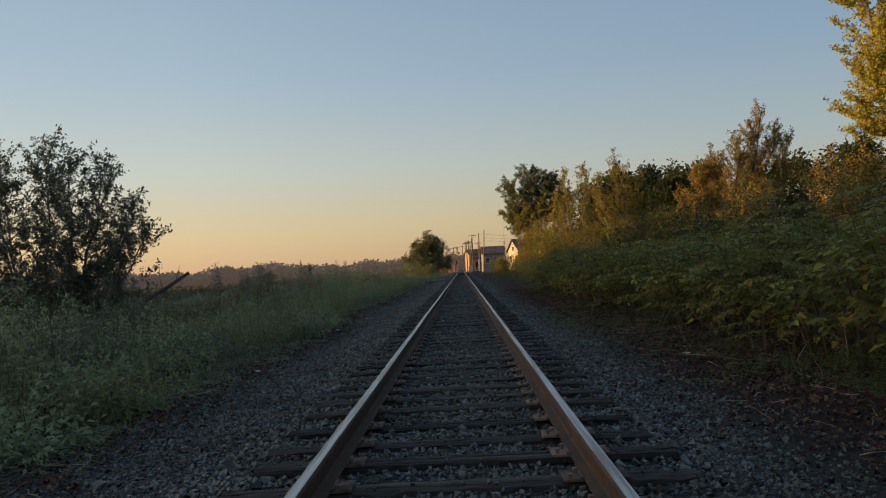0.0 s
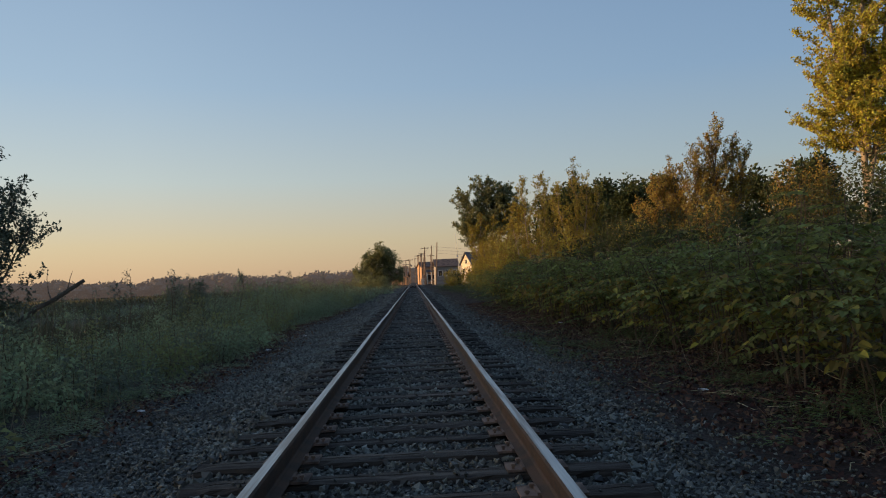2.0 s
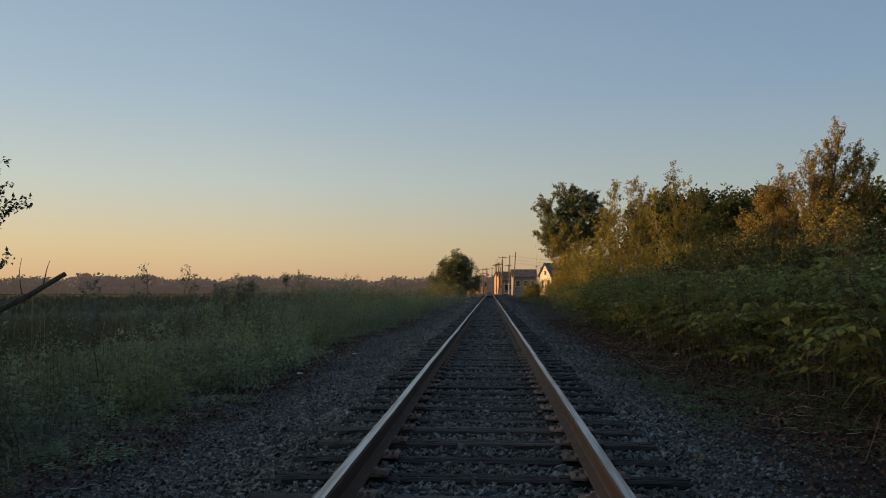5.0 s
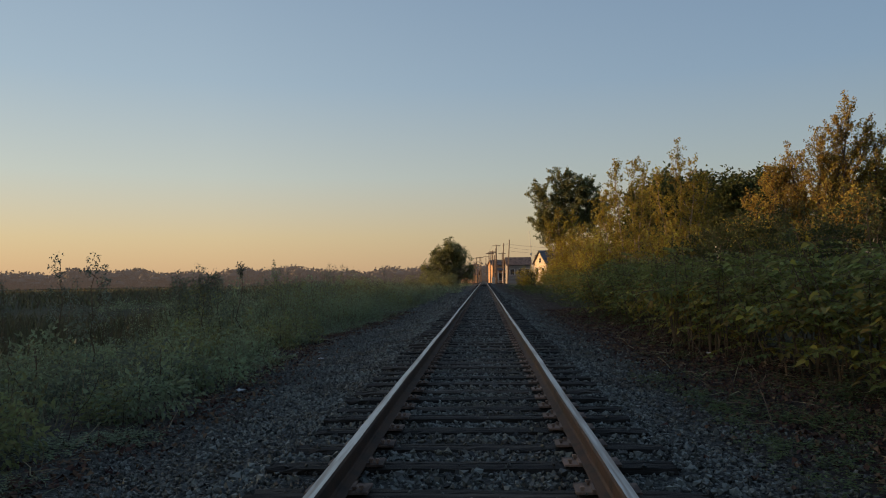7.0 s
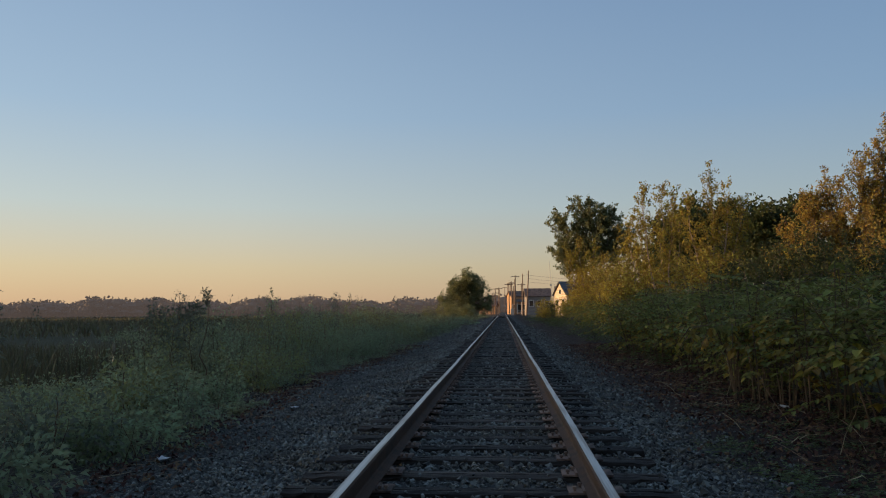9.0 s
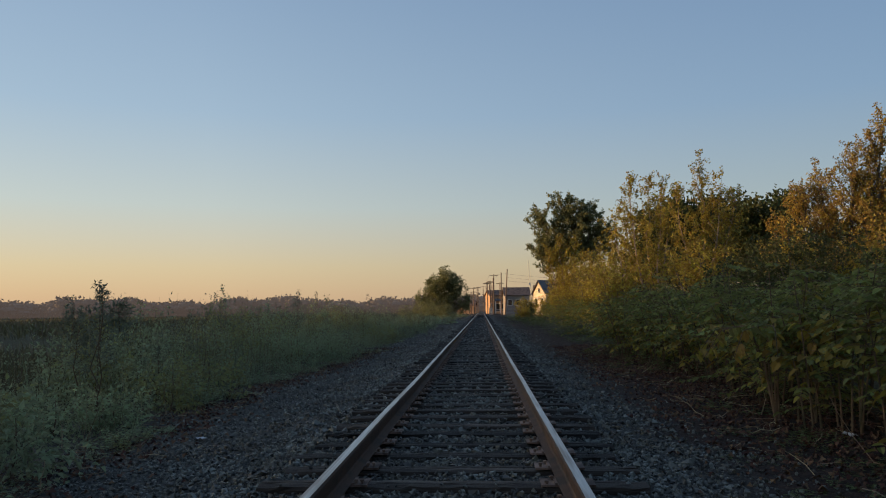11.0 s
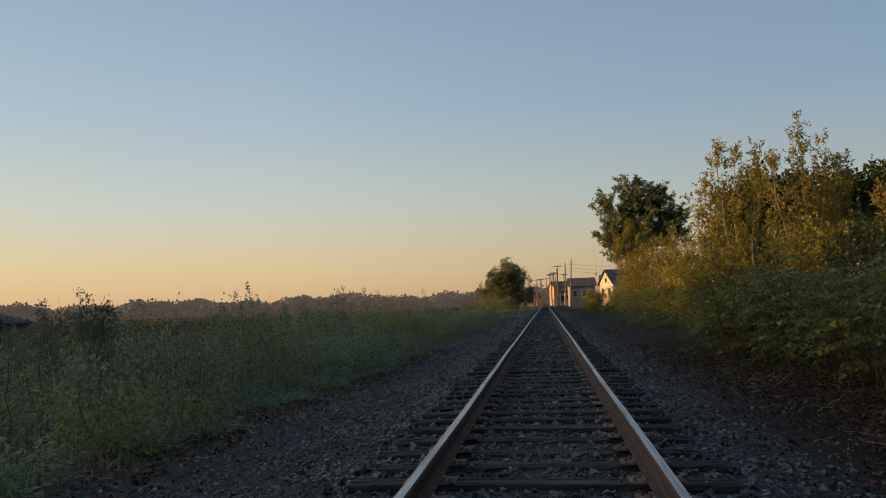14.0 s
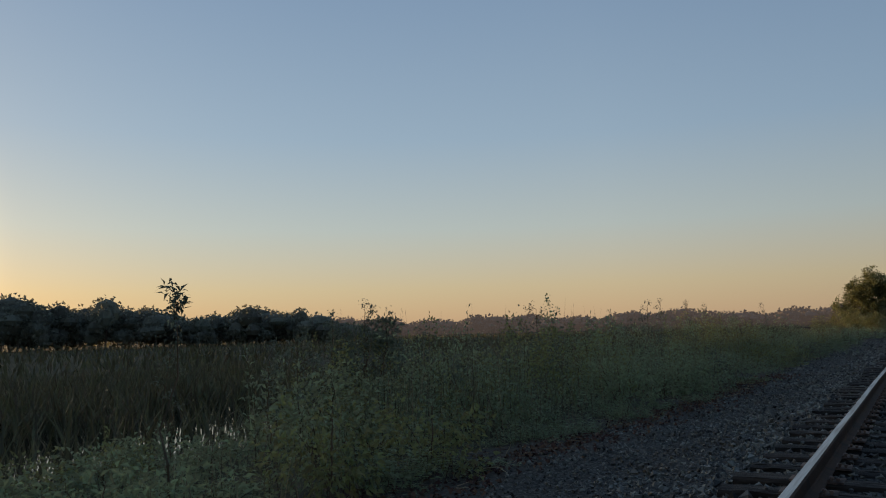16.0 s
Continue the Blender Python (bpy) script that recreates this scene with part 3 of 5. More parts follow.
def grow(name, place, stems, mats, label, category="tree", group="", boughs=40, start=0.25, length=1.4, rise=(25, 60), profile=((0, 0.6), (0.3, 1), (1, 0.3)), twigs=9, twig=0.45,
         per=14, leaf=0.085, wide=0.06, trunk_r=0.08, lift=0.25, tuft=0.03, bare=0.0):
    """A tree grown outwards: stems (lists of points), boughs that rise from them, twigs along the boughs and leaves along the twigs.
    boughs: for each stem; rise: degrees above the level at the foot and the tip of a stem; profile: share of length along the stem."""
    root = empty(name, place, label, category, group)
    ta, td, tl = [], [], []
    for k, stem in enumerate(stems):
        pts = np.concatenate([bend(stem[i], stem[i + 1], 0.05, 5)[(1 if i else 0):] for i in range(len(stem) - 1)])
        wood = Pile().add(*tube(pts, trunk_r, trunk_r * 0.2, 7))
        at = np.linspace(0, 1, len(pts))
        for i in range(boughs):
            t = start + (1 - start) * (i + rng.random()) / boughs
            base = np.array([np.interp(t, at, pts[:, q]) for q in range(3)])
            az = i * 2.4 + rng.normal(0, 0.5)
            el = radians(np.interp(t, [start, 1], rise) + rng.normal(0, 9))
            ln = length * float(np.interp(t, *zip(*profile))) * rng.uniform(0.55, 1.2)
            d = np.array([math.cos(az) * math.cos(el), math.sin(az) * math.cos(el), math.sin(el)])
            q = np.linspace(0, 1, 5)[:, None]
            bow = base + d * ln * q + np.array([0, 0, lift * ln]) * q ** 2 + rng.normal(0, 0.03 * ln, (5, 3)) * q
            wood.add(*tube(bow, trunk_r * (0.1 + 0.25 * (1 - t)), trunk_r * 0.05, 4))
            n = max(3, int(twigs * ln / length))
            u = rng.uniform(0.12, 1.0, n) ** 0.8
            u[0] = 1.0
            ta.append(np.stack([np.interp(u, q[:, 0], bow[:, c]) for c in range(3)], -1))
            td.append(unit(unit(bow[-1] - bow[-2]) * 0.75 + rng.normal(0, 0.5, (n, 3)) + (0, 0, 0.25)))
            tl.append(twig * rng.uniform(0.45, 1.2, n) * (1.15 - 0.5 * u))
        part("stem" if k else "trunk", wood.mesh("trunk", mats[0], True), root)
    ta, td, tl = np.concatenate(ta), np.concatenate(td), np.concatenate(tl)
    crown = Pile().add(*rods(ta, ta + td * tl[:, None], trunk_r * 0.06, trunk_r * 0.025), 1)
    green = rng.random(len(tl)) >= bare
    n = np.maximum(3, (per * tl / twig * rng.uniform(0.6, 1.4, len(tl))).astype(int)) * green
    i = np.repeat(np.arange(len(tl)), n)
    pos = ta[i] + td[i] * (tl[i] * rng.uniform(0.05, 1.04, len(i)))[:, None] + rng.normal(0, tuft, (len(i), 3))
    way = unit(td[i] * 0.5 + rng.normal(0, 0.55, (len(i), 3)) - (0, 0, 0.15))
    crown.add(*leaves(pos, way, leaf, wide, twist=0.8), 0)
    part("crown", crown.mesh("crown", [mats[1], M_BARK]), root)
    return root


# knotweed: canes, arching sprays and broad drooping leaves
def knotweed_parts(canes, height, lush=1.0, yellow=0.03):
    woods, green, gold = [], Pile(), Pile()
    pos, way = [], []
    for _ in range(canes):
        a, r = rng.uniform(0, 2 * np.pi), 0.42 * math.sqrt(rng.random())
        base = np.array([r * math.cos(a), r * math.sin(a), -0.1])
        h = height * rng.uniform(0.62, 1.0)
        lean = np.array([math.cos(a), math.sin(a), 0]) * rng.uniform(0.1, 0.6) + rng.normal(0, 0.14, 3) * (1, 1, 0)
        pts = base + np.linspace(0, 1, 7)[:, None] ** np.array([1.6, 1.6, 1.0]) * (lean + (0, 0, h))
        wood = Pile().add(*tube(pts, 0.014, 0.005, 5))
        woods.append(wood)
        for _ in range(int(7 * lush)):
            t = 0.45 + 0.55 * rng.random() ** 0.7 if rng.random() < 0.93 else rng.uniform(0.2, 0.45)
            j = base + np.array([t ** 1.6, t ** 1.6, t]) * (lean + (0, 0, h))
            b = rng.uniform(0, 2 * np.pi)
            ln = rng.uniform(0.35, 0.95) * (1.25 - 0.6 * t)
            d = np.array([math.cos(b), math.sin(b), rng.uniform(0.0, 0.45)])
            end = j + d * ln + (0, 0, -0.35 * ln)
            br = np.array([j, (j + end) / 2 + (0, 0, 0.14 * ln), end])
            wood.add(*tube(br, 0.005, 0.002, 3))
            k = max(4, int(ln / 0.046))
            s = np.linspace(0.1, 1, k)[:, None]
            p = j * (1 - s) ** 2 + 2 * s * (1 - s) * br[1] + s ** 2 * end
            out = unit(np.cross(d, (0, 0, 1.0))) * np.where(np.arange(k) % 2, 1, -1)[:, None]
            pos.append(p)
            way.append(unit(out * 0.8 + d * 0.5 + np.array([0, 0, -0.22])))
    pos, way = np.concatenate(pos), np.concatenate(way)
    low = pos[:, 2] < height * 0.6
    y = rng.random(len(pos)) < np.where(low, yellow * 6, yellow * 0.35)
    green.add(*ovate(pos[~y], way[~y], 0.088, 0.055, spread=0.4))
    gold.add(*ovate(pos[y], way[y], 0.12, 0.085, droop=0.45))
    return woods, green, gold


def bush_bottom(x, y):
    return float(ground_z(x, y))


kinds = [knotweed_parts(c, h, l) for c, h, l in ((8, 2.0, 1.5), (9, 2.15, 1.5), (7, 1.85, 1.5), (9, 2.25, 1.4), (8, 1.7, 1.6))]
kind_meshes = [([p.mesh("cane", M_STEM) for p in a], b.mesh("foliage", M_KNOT), c.mesh("yellow_foliage", M_KNOT_Y)) for a, b, c in kinds]
y, count = 3.4, 0
while y < 36:
    for x0 in (4.45, 5.5):
        x = x0 + float(rng.normal(0, 0.16)) + (0.25 if y < 9 else 0) - 0.55 * math.exp(-((y - 22.6) / 1.3) ** 2)
        yy = y + (0.5 if x0 > 5 else 0) + float(rng.normal(0, 0.15))
        s = float(rng.uniform(0.88, 1.1))
        bush = empty("knotweed_bush", (x, yy, bush_bottom(x, yy)), "knotweed bush with broad green leaves on bare brown canes", "bush", "knotweed along the track")
        canes, green, gold = kind_meshes[count % 5]
        rz = float(rng.uniform(0, 6.28))
        for cane in canes:
            part("cane", cane, bush, place=(0, 0, 0), rz=rz, scale=(s, s, s))
        part("foliage", green, bush, place=(0, 0, 0), rz=rz, scale=(s, s, s))
        part("yellow_foliage", gold, bush, "yellowing lower leaves", place=(0, 0, 0), rz=rz, scale=(s, s, s))
        count += 1
    y += float(rng.uniform(0.85, 1.15))

# a bush whose lower sprays hang yellow over the litter
woods, green, gold = [], Pile(), Pile()
for k in range(6):
    a = 2.2 + 0.55 * k
    out = np.array([math.cos(a), math.sin(a), 0])
    pts = np.array([(0, 0, 0), (0.1 * out[0], 0.1 * out[1], 0.7), (0.3 * out[0], 0.3 * out[1], 1.15), (0.62 * out[0], 0.62 * out[1], 1.1), (0.85 * out[0], 0.85 * out[1], 0.78)])
    woods.append(Pile().add(*tube(pts, 0.011, 0.004, 5)).mesh("cane", M_STEM))
    s = rng.uniform(1.6, 4.0, 16)
    i = np.minimum(s.astype(int), 3)
    p = pts[i] + (pts[i + 1] - pts[i]) * (s - i)[:, None]
    w = np.stack([rng.normal(0, 0.6, 16), rng.normal(0, 0.6, 16), np.full(16, -0.9)], -1)
    far = s > 2.7
    gold.add(*ovate(p[far], w[far], 0.115, 0.085, droop=0.15))
    green.add(*ovate(p[~far], w[~far], 0.12, 0.09))
hang = empty("knotweed_bush", (3.6, 22.5, bush_bottom(3.6, 22.5)), "knotweed bush with large hanging yellow leaves over brown litter", "bush", "knotweed along the track")
for cane in woods:
    part("cane", cane, hang)
part("foliage", green.mesh("foliage", M_KNOT), hang)
part("yellow_foliage", gold.mesh("yellow_foliage", M_KNOT_Y), hang, "large hanging yellow leaves")

# the thicket behind and far along
thick = Pile()
spots = [(rng.uniform(6.4, 12.5), rng.uniform(4, 44)) for _ in range(54)] + [(5.0 + rng.uniform(-0.4, 4.5), rng.uniform(36, 62)) for _ in range(26)] + [(5.8 + rng.uniform(0, 4.0), rng.uniform(62, 92)) for _ in range(16)]
arrays = [[(np.concatenate(p.v), np.concatenate(p.f[4])) for p in k[1:]] for k in kinds]
for x, y in spots:
    k = arrays[rng.integers(5)]
    s, rz = rng.uniform(0.85, 1.12), rng.uniform(0, 6.28)
    at = (x, y, ground_z(x, y))
    for slot, (v, f) in enumerate(k):
        thick.add(turned(v, at, rz, s), f[np.repeat(rng.random(len(f) // 2) < 0.55, 2)] if len(f) % 2 == 0 else f, slot)
tagged(new("knotweed_thicket", thick.mesh("knotweed_thicket", [M_KNOT, M_KNOT_Y])), "dense green knotweed thicket on the bank", "thicket", kind="stuff")

# ---- trees on the right ----
def crumple(lobes, n, size=0.45):
    """Breaks smooth lobes into smaller uneven ones on and inside their surface."""
    out = []
    for c, r in lobes:
        c, r = np.array(c), np.array(r)
        out.append((tuple(c), tuple(r * 0.8)))
        for d in unit(rng.normal(0, 1, (n, 3))):
            k = rng.uniform(size * 0.6, size * 1.2)
            out.append((tuple(c + d * r * rng.uniform(0.5, 0.78)), tuple(r * k * rng.uniform(0.7, 1.2, 3))))
    return out


def sphere_lobes(*rows):
    return [((x, y, z), (a, b, c)) for x, y, z, a, b, c in rows]


gz = lambda x, y: float(ground_z(x, y))  # noqa: E731
grow("poplar_tree", (25.9, 42, gz(25.9, 42)), [[(0, 0, 0), (0.2, 0, 12), (0.1, 0.2, 27)], [(0.1, 0, 6.5), (-1.2, 0.3, 12), (-1.7, 0, 19)], [(0.1, 0, 7.5), (1.6, 0.3, 13), (2.0, 0, 20)], [(0, 0, 5.0), (-0.4, 0.2, 8), (-0.7, 0.3, 12)], [(0, 0, 5.0), (0.6, -0.2, 8), (0.9, 0, 12)]],
     (M_PALE, M_POPLAR), "tall poplar with sunlit yellow-green leaves and a pale trunk", boughs=40, start=0.25, length=3.2, rise=(4, 46), profile=((0, 0.8), (0.28, 1), (0.6, 0.9), (1, 0.3)),
     twigs=25, twig=0.85, per=20, leaf=0.155, wide=0.135, trunk_r=0.2, lift=0.22, tuft=0.08)
grow("autumn_tree", (22, 57, gz(22, 57)), [[(0, 0, 0), (0.6, 0, 5), (2.2, 0.2, 11.6)], [(0, 0, 0.4), (-1.8, 0.3, 4), (-3.0, 0.5, 7.0)], [(0, 0, 0.5), (2.6, 0, 4), (4.2, 0, 9.0)], [(-0.4, 0, 0), (-2.6, -0.3, 2.4), (-4.6, -0.4, 4.8)], [(0, 0, 1), (-0.4, -0.5, 5), (0.0, -0.3, 9.0)], [(0.2, 0, 0.6), (1.0, -0.4, 5), (1.3, -0.3, 10.2)], [(0.2, 0, 0.6), (1.6, 0.3, 5), (3.3, 0.3, 10.0)], [(0, 0, 0.6), (-1.2, 0.3, 4), (-1.6, 0.2, 8.2)]],
     (M_BARK, M_ORANGE), "broad tree with rusty orange and yellow autumn leaves", boughs=36, start=0.16, length=2.1, rise=(18, 66), profile=((0, 1), (0.4, 1), (0.75, 0.75), (1, 0.4)),
     twigs=18, twig=0.75, per=18, leaf=0.125, wide=0.092, trunk_r=0.16, lift=0.3, tuft=0.07)
YOUNG = "young trees by the track"
grow("birch_tree", (10.3, 47.5, gz(10.3, 47.5)), [[(0, 0, 0), (0.2, 0, 4.0), (0.1, 0, 7.6)], [(0.3, 0.2, 0), (-0.6, 0, 3.4), (-1.1, 0, 6.3)], [(-0.2, 0, 0), (1.0, 0, 3.2), (1.7, 0, 6.0)], [(-0.2, 0, 0), (0.4, -0.6, 3.2), (0.8, -0.8, 6.5)]],
     (M_PALE, M_YELLOW), "slender multi-stemmed tree with sparse yellowing leaves", group=YOUNG, boughs=30, start=0.2, length=1.35, rise=(28, 66), profile=((0, 0.9), (0.35, 1), (0.8, 0.6), (1, 0.4)),
     twigs=14, twig=0.42, per=17, leaf=0.088, wide=0.068, trunk_r=0.06, lift=0.35, tuft=0.04, bare=0.06)
grow("birch_tree", (7.3, 46, gz(7.3, 46)), [[(0, 0, 0), (-0.3, 0, 4), (-0.4, 0, 6.7)], [(0.2, 0.2, 0), (0.7, 0, 3.6), (1.1, 0, 6.4)], [(-0.1, 0.2, 0), (-0.8, 0.2, 2.6), (-1.1, 0.3, 5.2)]],
     (M_PALE, M_YELLOW), "slender young tree with pale stems and yellow leaves", group=YOUNG, boughs=28, start=0.16, length=1.15, rise=(28, 68), profile=((0, 1), (0.35, 1), (0.8, 0.6), (1, 0.4)),
     twigs=13, twig=0.42, per=16, leaf=0.088, wide=0.068, trunk_r=0.05, lift=0.35, tuft=0.04, bare=0.08)
grow("birch_tree", (8.9, 52, gz(8.9, 52)), [[(0, 0, 0), (0, 0, 4), (0.2, 0, 7.4)], [(0, 0, 0), (0.8, 0, 3), (1.2, 0, 6.3)], [(0, 0, 0), (-0.7, 0, 3), (-1.1, 0, 6.0)]],
     (M_PALE, M_YELLOW), "slender young tree with pale stems and yellow leaves", group=YOUNG, boughs=28, start=0.16, length=1.4, rise=(28, 68), profile=((0, 1), (0.35, 1), (0.8, 0.6), (1, 0.4)),
     twigs=13, twig=0.45, per=17, leaf=0.092, wide=0.07, trunk_r=0.05, lift=0.35, tuft=0.04, bare=0.06)
grow("maple_tree", (10.3, 96, gz(10.3, 96)), [[(0, 0, 0), (-0.6, 0, 6), (-0.6, 0, 12.6)], [(0.6, 0, 0), (1.2, 0, 6), (2.6, 0, 11.6)], [(-0.5, 0, 0), (-1.6, 0, 6), (-3.2, 0, 11.2)], [(-0.3, 0, 0), (-1.3, 0, 5), (-3.0, 0, 7.8)], [(0.3, 0, 0), (0.5, 0, 6), (1.0, 0, 12.6)], [(0.6, 0, 0), (2.2, 0, 6), (4.2, 0, 9.2)]],
     (M_PALE, M_MIDLEAF), "dark green tree with a rounded crown on thin pale stems", boughs=36, start=0.56, length=2.45, rise=(-4, 48), profile=((0, 0.5), (0.6, 0.8), (0.75, 1), (1, 0.75)),
     twigs=17, twig=0.75, per=20, leaf=0.2, wide=0.15, trunk_r=0.15, lift=0.1, tuft=0.09)
grow("birch_tree", (8.7, 88, gz(8.7, 88)), [[(0, 0, 0), (-0.2, 0, 4.5), (-0.5, 0, 7.9)], [(0.3, 0, 0), (0.8, 0, 4.5), (1.2, 0, 7.6)], [(-0.2, 0, 0), (-1.0, 0, 4), (-1.5, 0, 6.6)]],
     (M_PALE, M_YELLOW), "tall slender tree with pale stems and olive-yellow leaves", group=YOUNG, boughs=28, start=0.15, length=1.5, rise=(20, 62), profile=((0, 1), (0.5, 1), (1, 0.5)),
     twigs=12, twig=0.6, per=12, leaf=0.15, wide=0.11, trunk_r=0.07, lift=0.3, tuft=0.06)
for x, y, h, r in ((20.5, 80, 11.2, 3.2), (24.2, 82, 11.2, 3.4), (25.5, 76, 10.6, 3.2), (21.5, 70, 9.2, 2.8), (16.2, 74, 10.2, 3.0), (13.5, 66, 8.4, 2.4), (30, 66, 9.4, 3.2), (34, 62, 9.4, 3)):
    tree("oak_tree", (x, y, gz(x, y)), [[(0, 0, 0), (0.2, 0, h * 0.5), (0, 0, h * 0.9)]],
         crumple(sphere_lobes((0, 0, h * 0.72, r, r, h * 0.25), (-r * 0.5, 0, h * 0.5, r * 0.8, r * 0.8, h * 0.2), (r * 0.5, 0, h * 0.45, r * 0.85, r * 0.8, h * 0.22), (r * 0.2, 0, h * 0.85, r * 0.5, r * 0.5, h * 0.13)), 7),
         (M_BARK, M_DARKLEAF), "dark green leafy tree behind the autumn trees", group="dark trees behind the bank", clumps=150, per=42, leaf=0.31, wide=0.24, clump_r=0.7, trunk_r=0.18, limb=0.3)
# shrubs between the thicket and the trees; shade is put into the dark ones' leaf colour
for x, y, h, r, m in ((19.5, 38, 6.2, 2.5, M_DARKLEAF), (23.3, 36, 7.2, 3.0, M_DARKLEAF), (27, 37, 8.6, 3.4, M_DARKLEAF), (24.6, 39.5, 7.4, 2.8, M_DARKLEAF), (16, 52, 5.6, 2.4, M_DARKLEAF), (13, 44, 4.2, 1.8, M_YELLOW), (15, 38, 4.4, 2.0, M_DARKLEAF),
                      (6.6, 51, 4.6, 1.5, M_YELLOW), (6.9, 58, 4.2, 1.6, M_YELLOW), (8.2, 66, 5.2, 1.9, M_YELLOW), (9.6, 80, 7.2, 2.2, M_YELLOW), (11.8, 85, 8.6, 2.5, M_YELLOW), (9.6, 91, 7.4, 1.9, M_YELLOW), (8.6, 93, 6.3, 1.5, M_YELLOW), (9.2, 87, 7.4, 1.9, M_YELLOW), (7.6, 84, 3.4, 1.2, M_YELLOW), (8.2, 41, 3.9, 1.6, M_YELLOW), (11.6, 40, 3.8, 1.7, M_DARKLEAF), (5.9, 44, 3.6, 1.3, M_YELLOW),
                      (6.8, 74, 2.8, 1.2, M_YELLOW), (8.8, 87, 4.4, 1.6, M_YELLOW), (7.4, 100, 1.9, 1.2, M_YELLOW), (5.5, 114, 2.8, 1.3, M_YELLOW), (7.1, 117, 3.2, 1.4, M_YELLOW), (8.7, 111, 3.2, 1.4, M_YELLOW), (6.4, 111, 2.2, 1.2, M_DARKLEAF), (9.6, 103, 3.0, 1.4, M_YELLOW), (5.6, 106, 1.6, 1.0, M_YELLOW), (11, 33, 3.2, 1.5, M_DARKLEAF), (12.5, 28, 3.3, 1.6, M_DARKLEAF), (13, 21, 3.4, 1.7, M_DARKLEAF),
                      (18, 46, 6.6, 2.2, M_ORANGE), (26, 51, 9.0, 1.6, M_ORANGE), (29, 52, 9.4, 1.5, M_ORANGE), (10.2, 58, 5.2, 2.0, M_DARKLEAF), (20, 30, 4.6, 2.0, M_DARKLEAF), (16.5, 63, 6.0, 2.6, M_DARKLEAF), (20, 62, 6.2, 2.8, M_DARKLEAF), (13, 57, 5.4, 2.4, M_DARKLEAF), (24.5, 63, 6.0, 2.8, M_DARKLEAF), (18.5, 52, 5.2, 2.2, M_DARKLEAF), (14.5, 47, 4.4, 2.0, M_DARKLEAF), (11.9, 43.5, 4.0, 1.6, M_DARKLEAF), (15.4, 43, 3.8, 1.6, M_YELLOW), (8.3, 37, 2.9, 1.4, M_DARKLEAF)):
    dark = m is M_DARKLEAF
    grow("shrub", (x, y, gz(x, y)), [[(0, 0, 0), (0.1, 0, h * 0.4), (0.2, 0.1, h * 0.8)], [(0.1, 0.1, 0), (-r * 0.3, 0, h * 0.4), (-r * 0.5, 0.1, h * 0.68)], [(0.1, -0.1, 0), (r * 0.35, 0, h * 0.35), (r * 0.6, -0.2, h * 0.7)], [(0, 0, 0), (0.1, -r * 0.3, h * 0.3), (0, -r * 0.5, h * 0.6)]],
         (M_BARK, m), "dark shaded shrub on the bank" if dark else "tall shrub with yellow and olive leaves", "shrub", "shrubs on the bank", boughs=int(9 + 2 * h), start=0.08, length=r * 0.62, rise=(8, 62),
         profile=((0, 1.1), (0.4, 1), (1, 0.5)), twigs=11, twig=0.32 + 0.05 * h, per=8 if y < 56 else 6, leaf=0.095 + 0.006 * h, wide=0.07 + 0.005 * h, trunk_r=0.045, lift=0.3, tuft=0.06)

# ---- left side: shrub tree, round tree ----
grow("shrub_tree", (-8.55, 15.2, gz(-8.55, 15.2)), [[(0, 0, 0), (-0.1, 0, 1.8), (0.1, 0, 4.9)], [(0.2, 0, 0), (0.7, 0, 2.0), (1.2, 0, 4.3)], [(-0.2, 0, 0), (-0.8, 0, 2.2), (-1.2, 0, 4.6)], [(0.3, -0.1, 0), (1.15, -0.1, 1.5), (2.15, -0.1, 3.0)], [(-0.3, 0.1, 0), (-1.3, 0.2, 1.6), (-2.3, 0.2, 3.6)], [(0, 0.2, 0), (0.2, 0.5, 2.0), (-0.5, 0.6, 4.5)],
                                                             [(0.1, 0.1, 0), (0.5, -0.3, 2.0), (0.7, -0.4, 4.5)], [(-0.1, 0.1, 0), (-0.5, -0.3, 2.0), (-0.7, -0.5, 4.4)], [(0.2, 0, 0), (0.9, 0.2, 1.7), (1.7, 0.3, 3.5)]],
     (M_BARK, M_SHRUBLEAF), "dark many-stemmed shrub tree with bare twig tips among weeds", boughs=38, start=0.3, length=0.95, rise=(12, 60), profile=((0, 0.8), (0.5, 1), (0.85, 0.8), (1, 0.45)),
     twigs=16, twig=0.29, per=15, leaf=0.066, wide=0.034, trunk_r=0.045, lift=0.2, tuft=0.025, bare=0.04)
tree("round_tree", (-5.9, 133, gz(-5.9, 133)), [[(0, 0, 0), (0.1, 0, 4), (0.3, 0, 7)], [(0, 0, 0.5), (-1.2, 0, 3), (-1.8, 0, 5)], [(0, 0, 0.5), (1.4, 0, 3), (2.1, 0, 5)]],
     crumple(sphere_lobes((0.3, 0, 6.4, 2.5, 2.4, 2.4), (-1.8, 0, 4.9, 2.2, 2, 2.3), (2.1, 0, 4.8, 2.2, 2, 2.4), (0.2, 0, 2.8, 3.5, 2.6, 2.4), (-3.4, 0, 2.8, 1.3, 1.3, 1.8), (3.4, 0, 2.6, 1.3, 1.2, 1.9)), 10, 0.36),
     (M_BARK, M_MIDLEAF), "round dark green tree beside the track", clumps=480, per=52, leaf=0.19, wide=0.15, clump_r=0.42, trunk_r=0.18, limb=0.35, hollow=0.25)
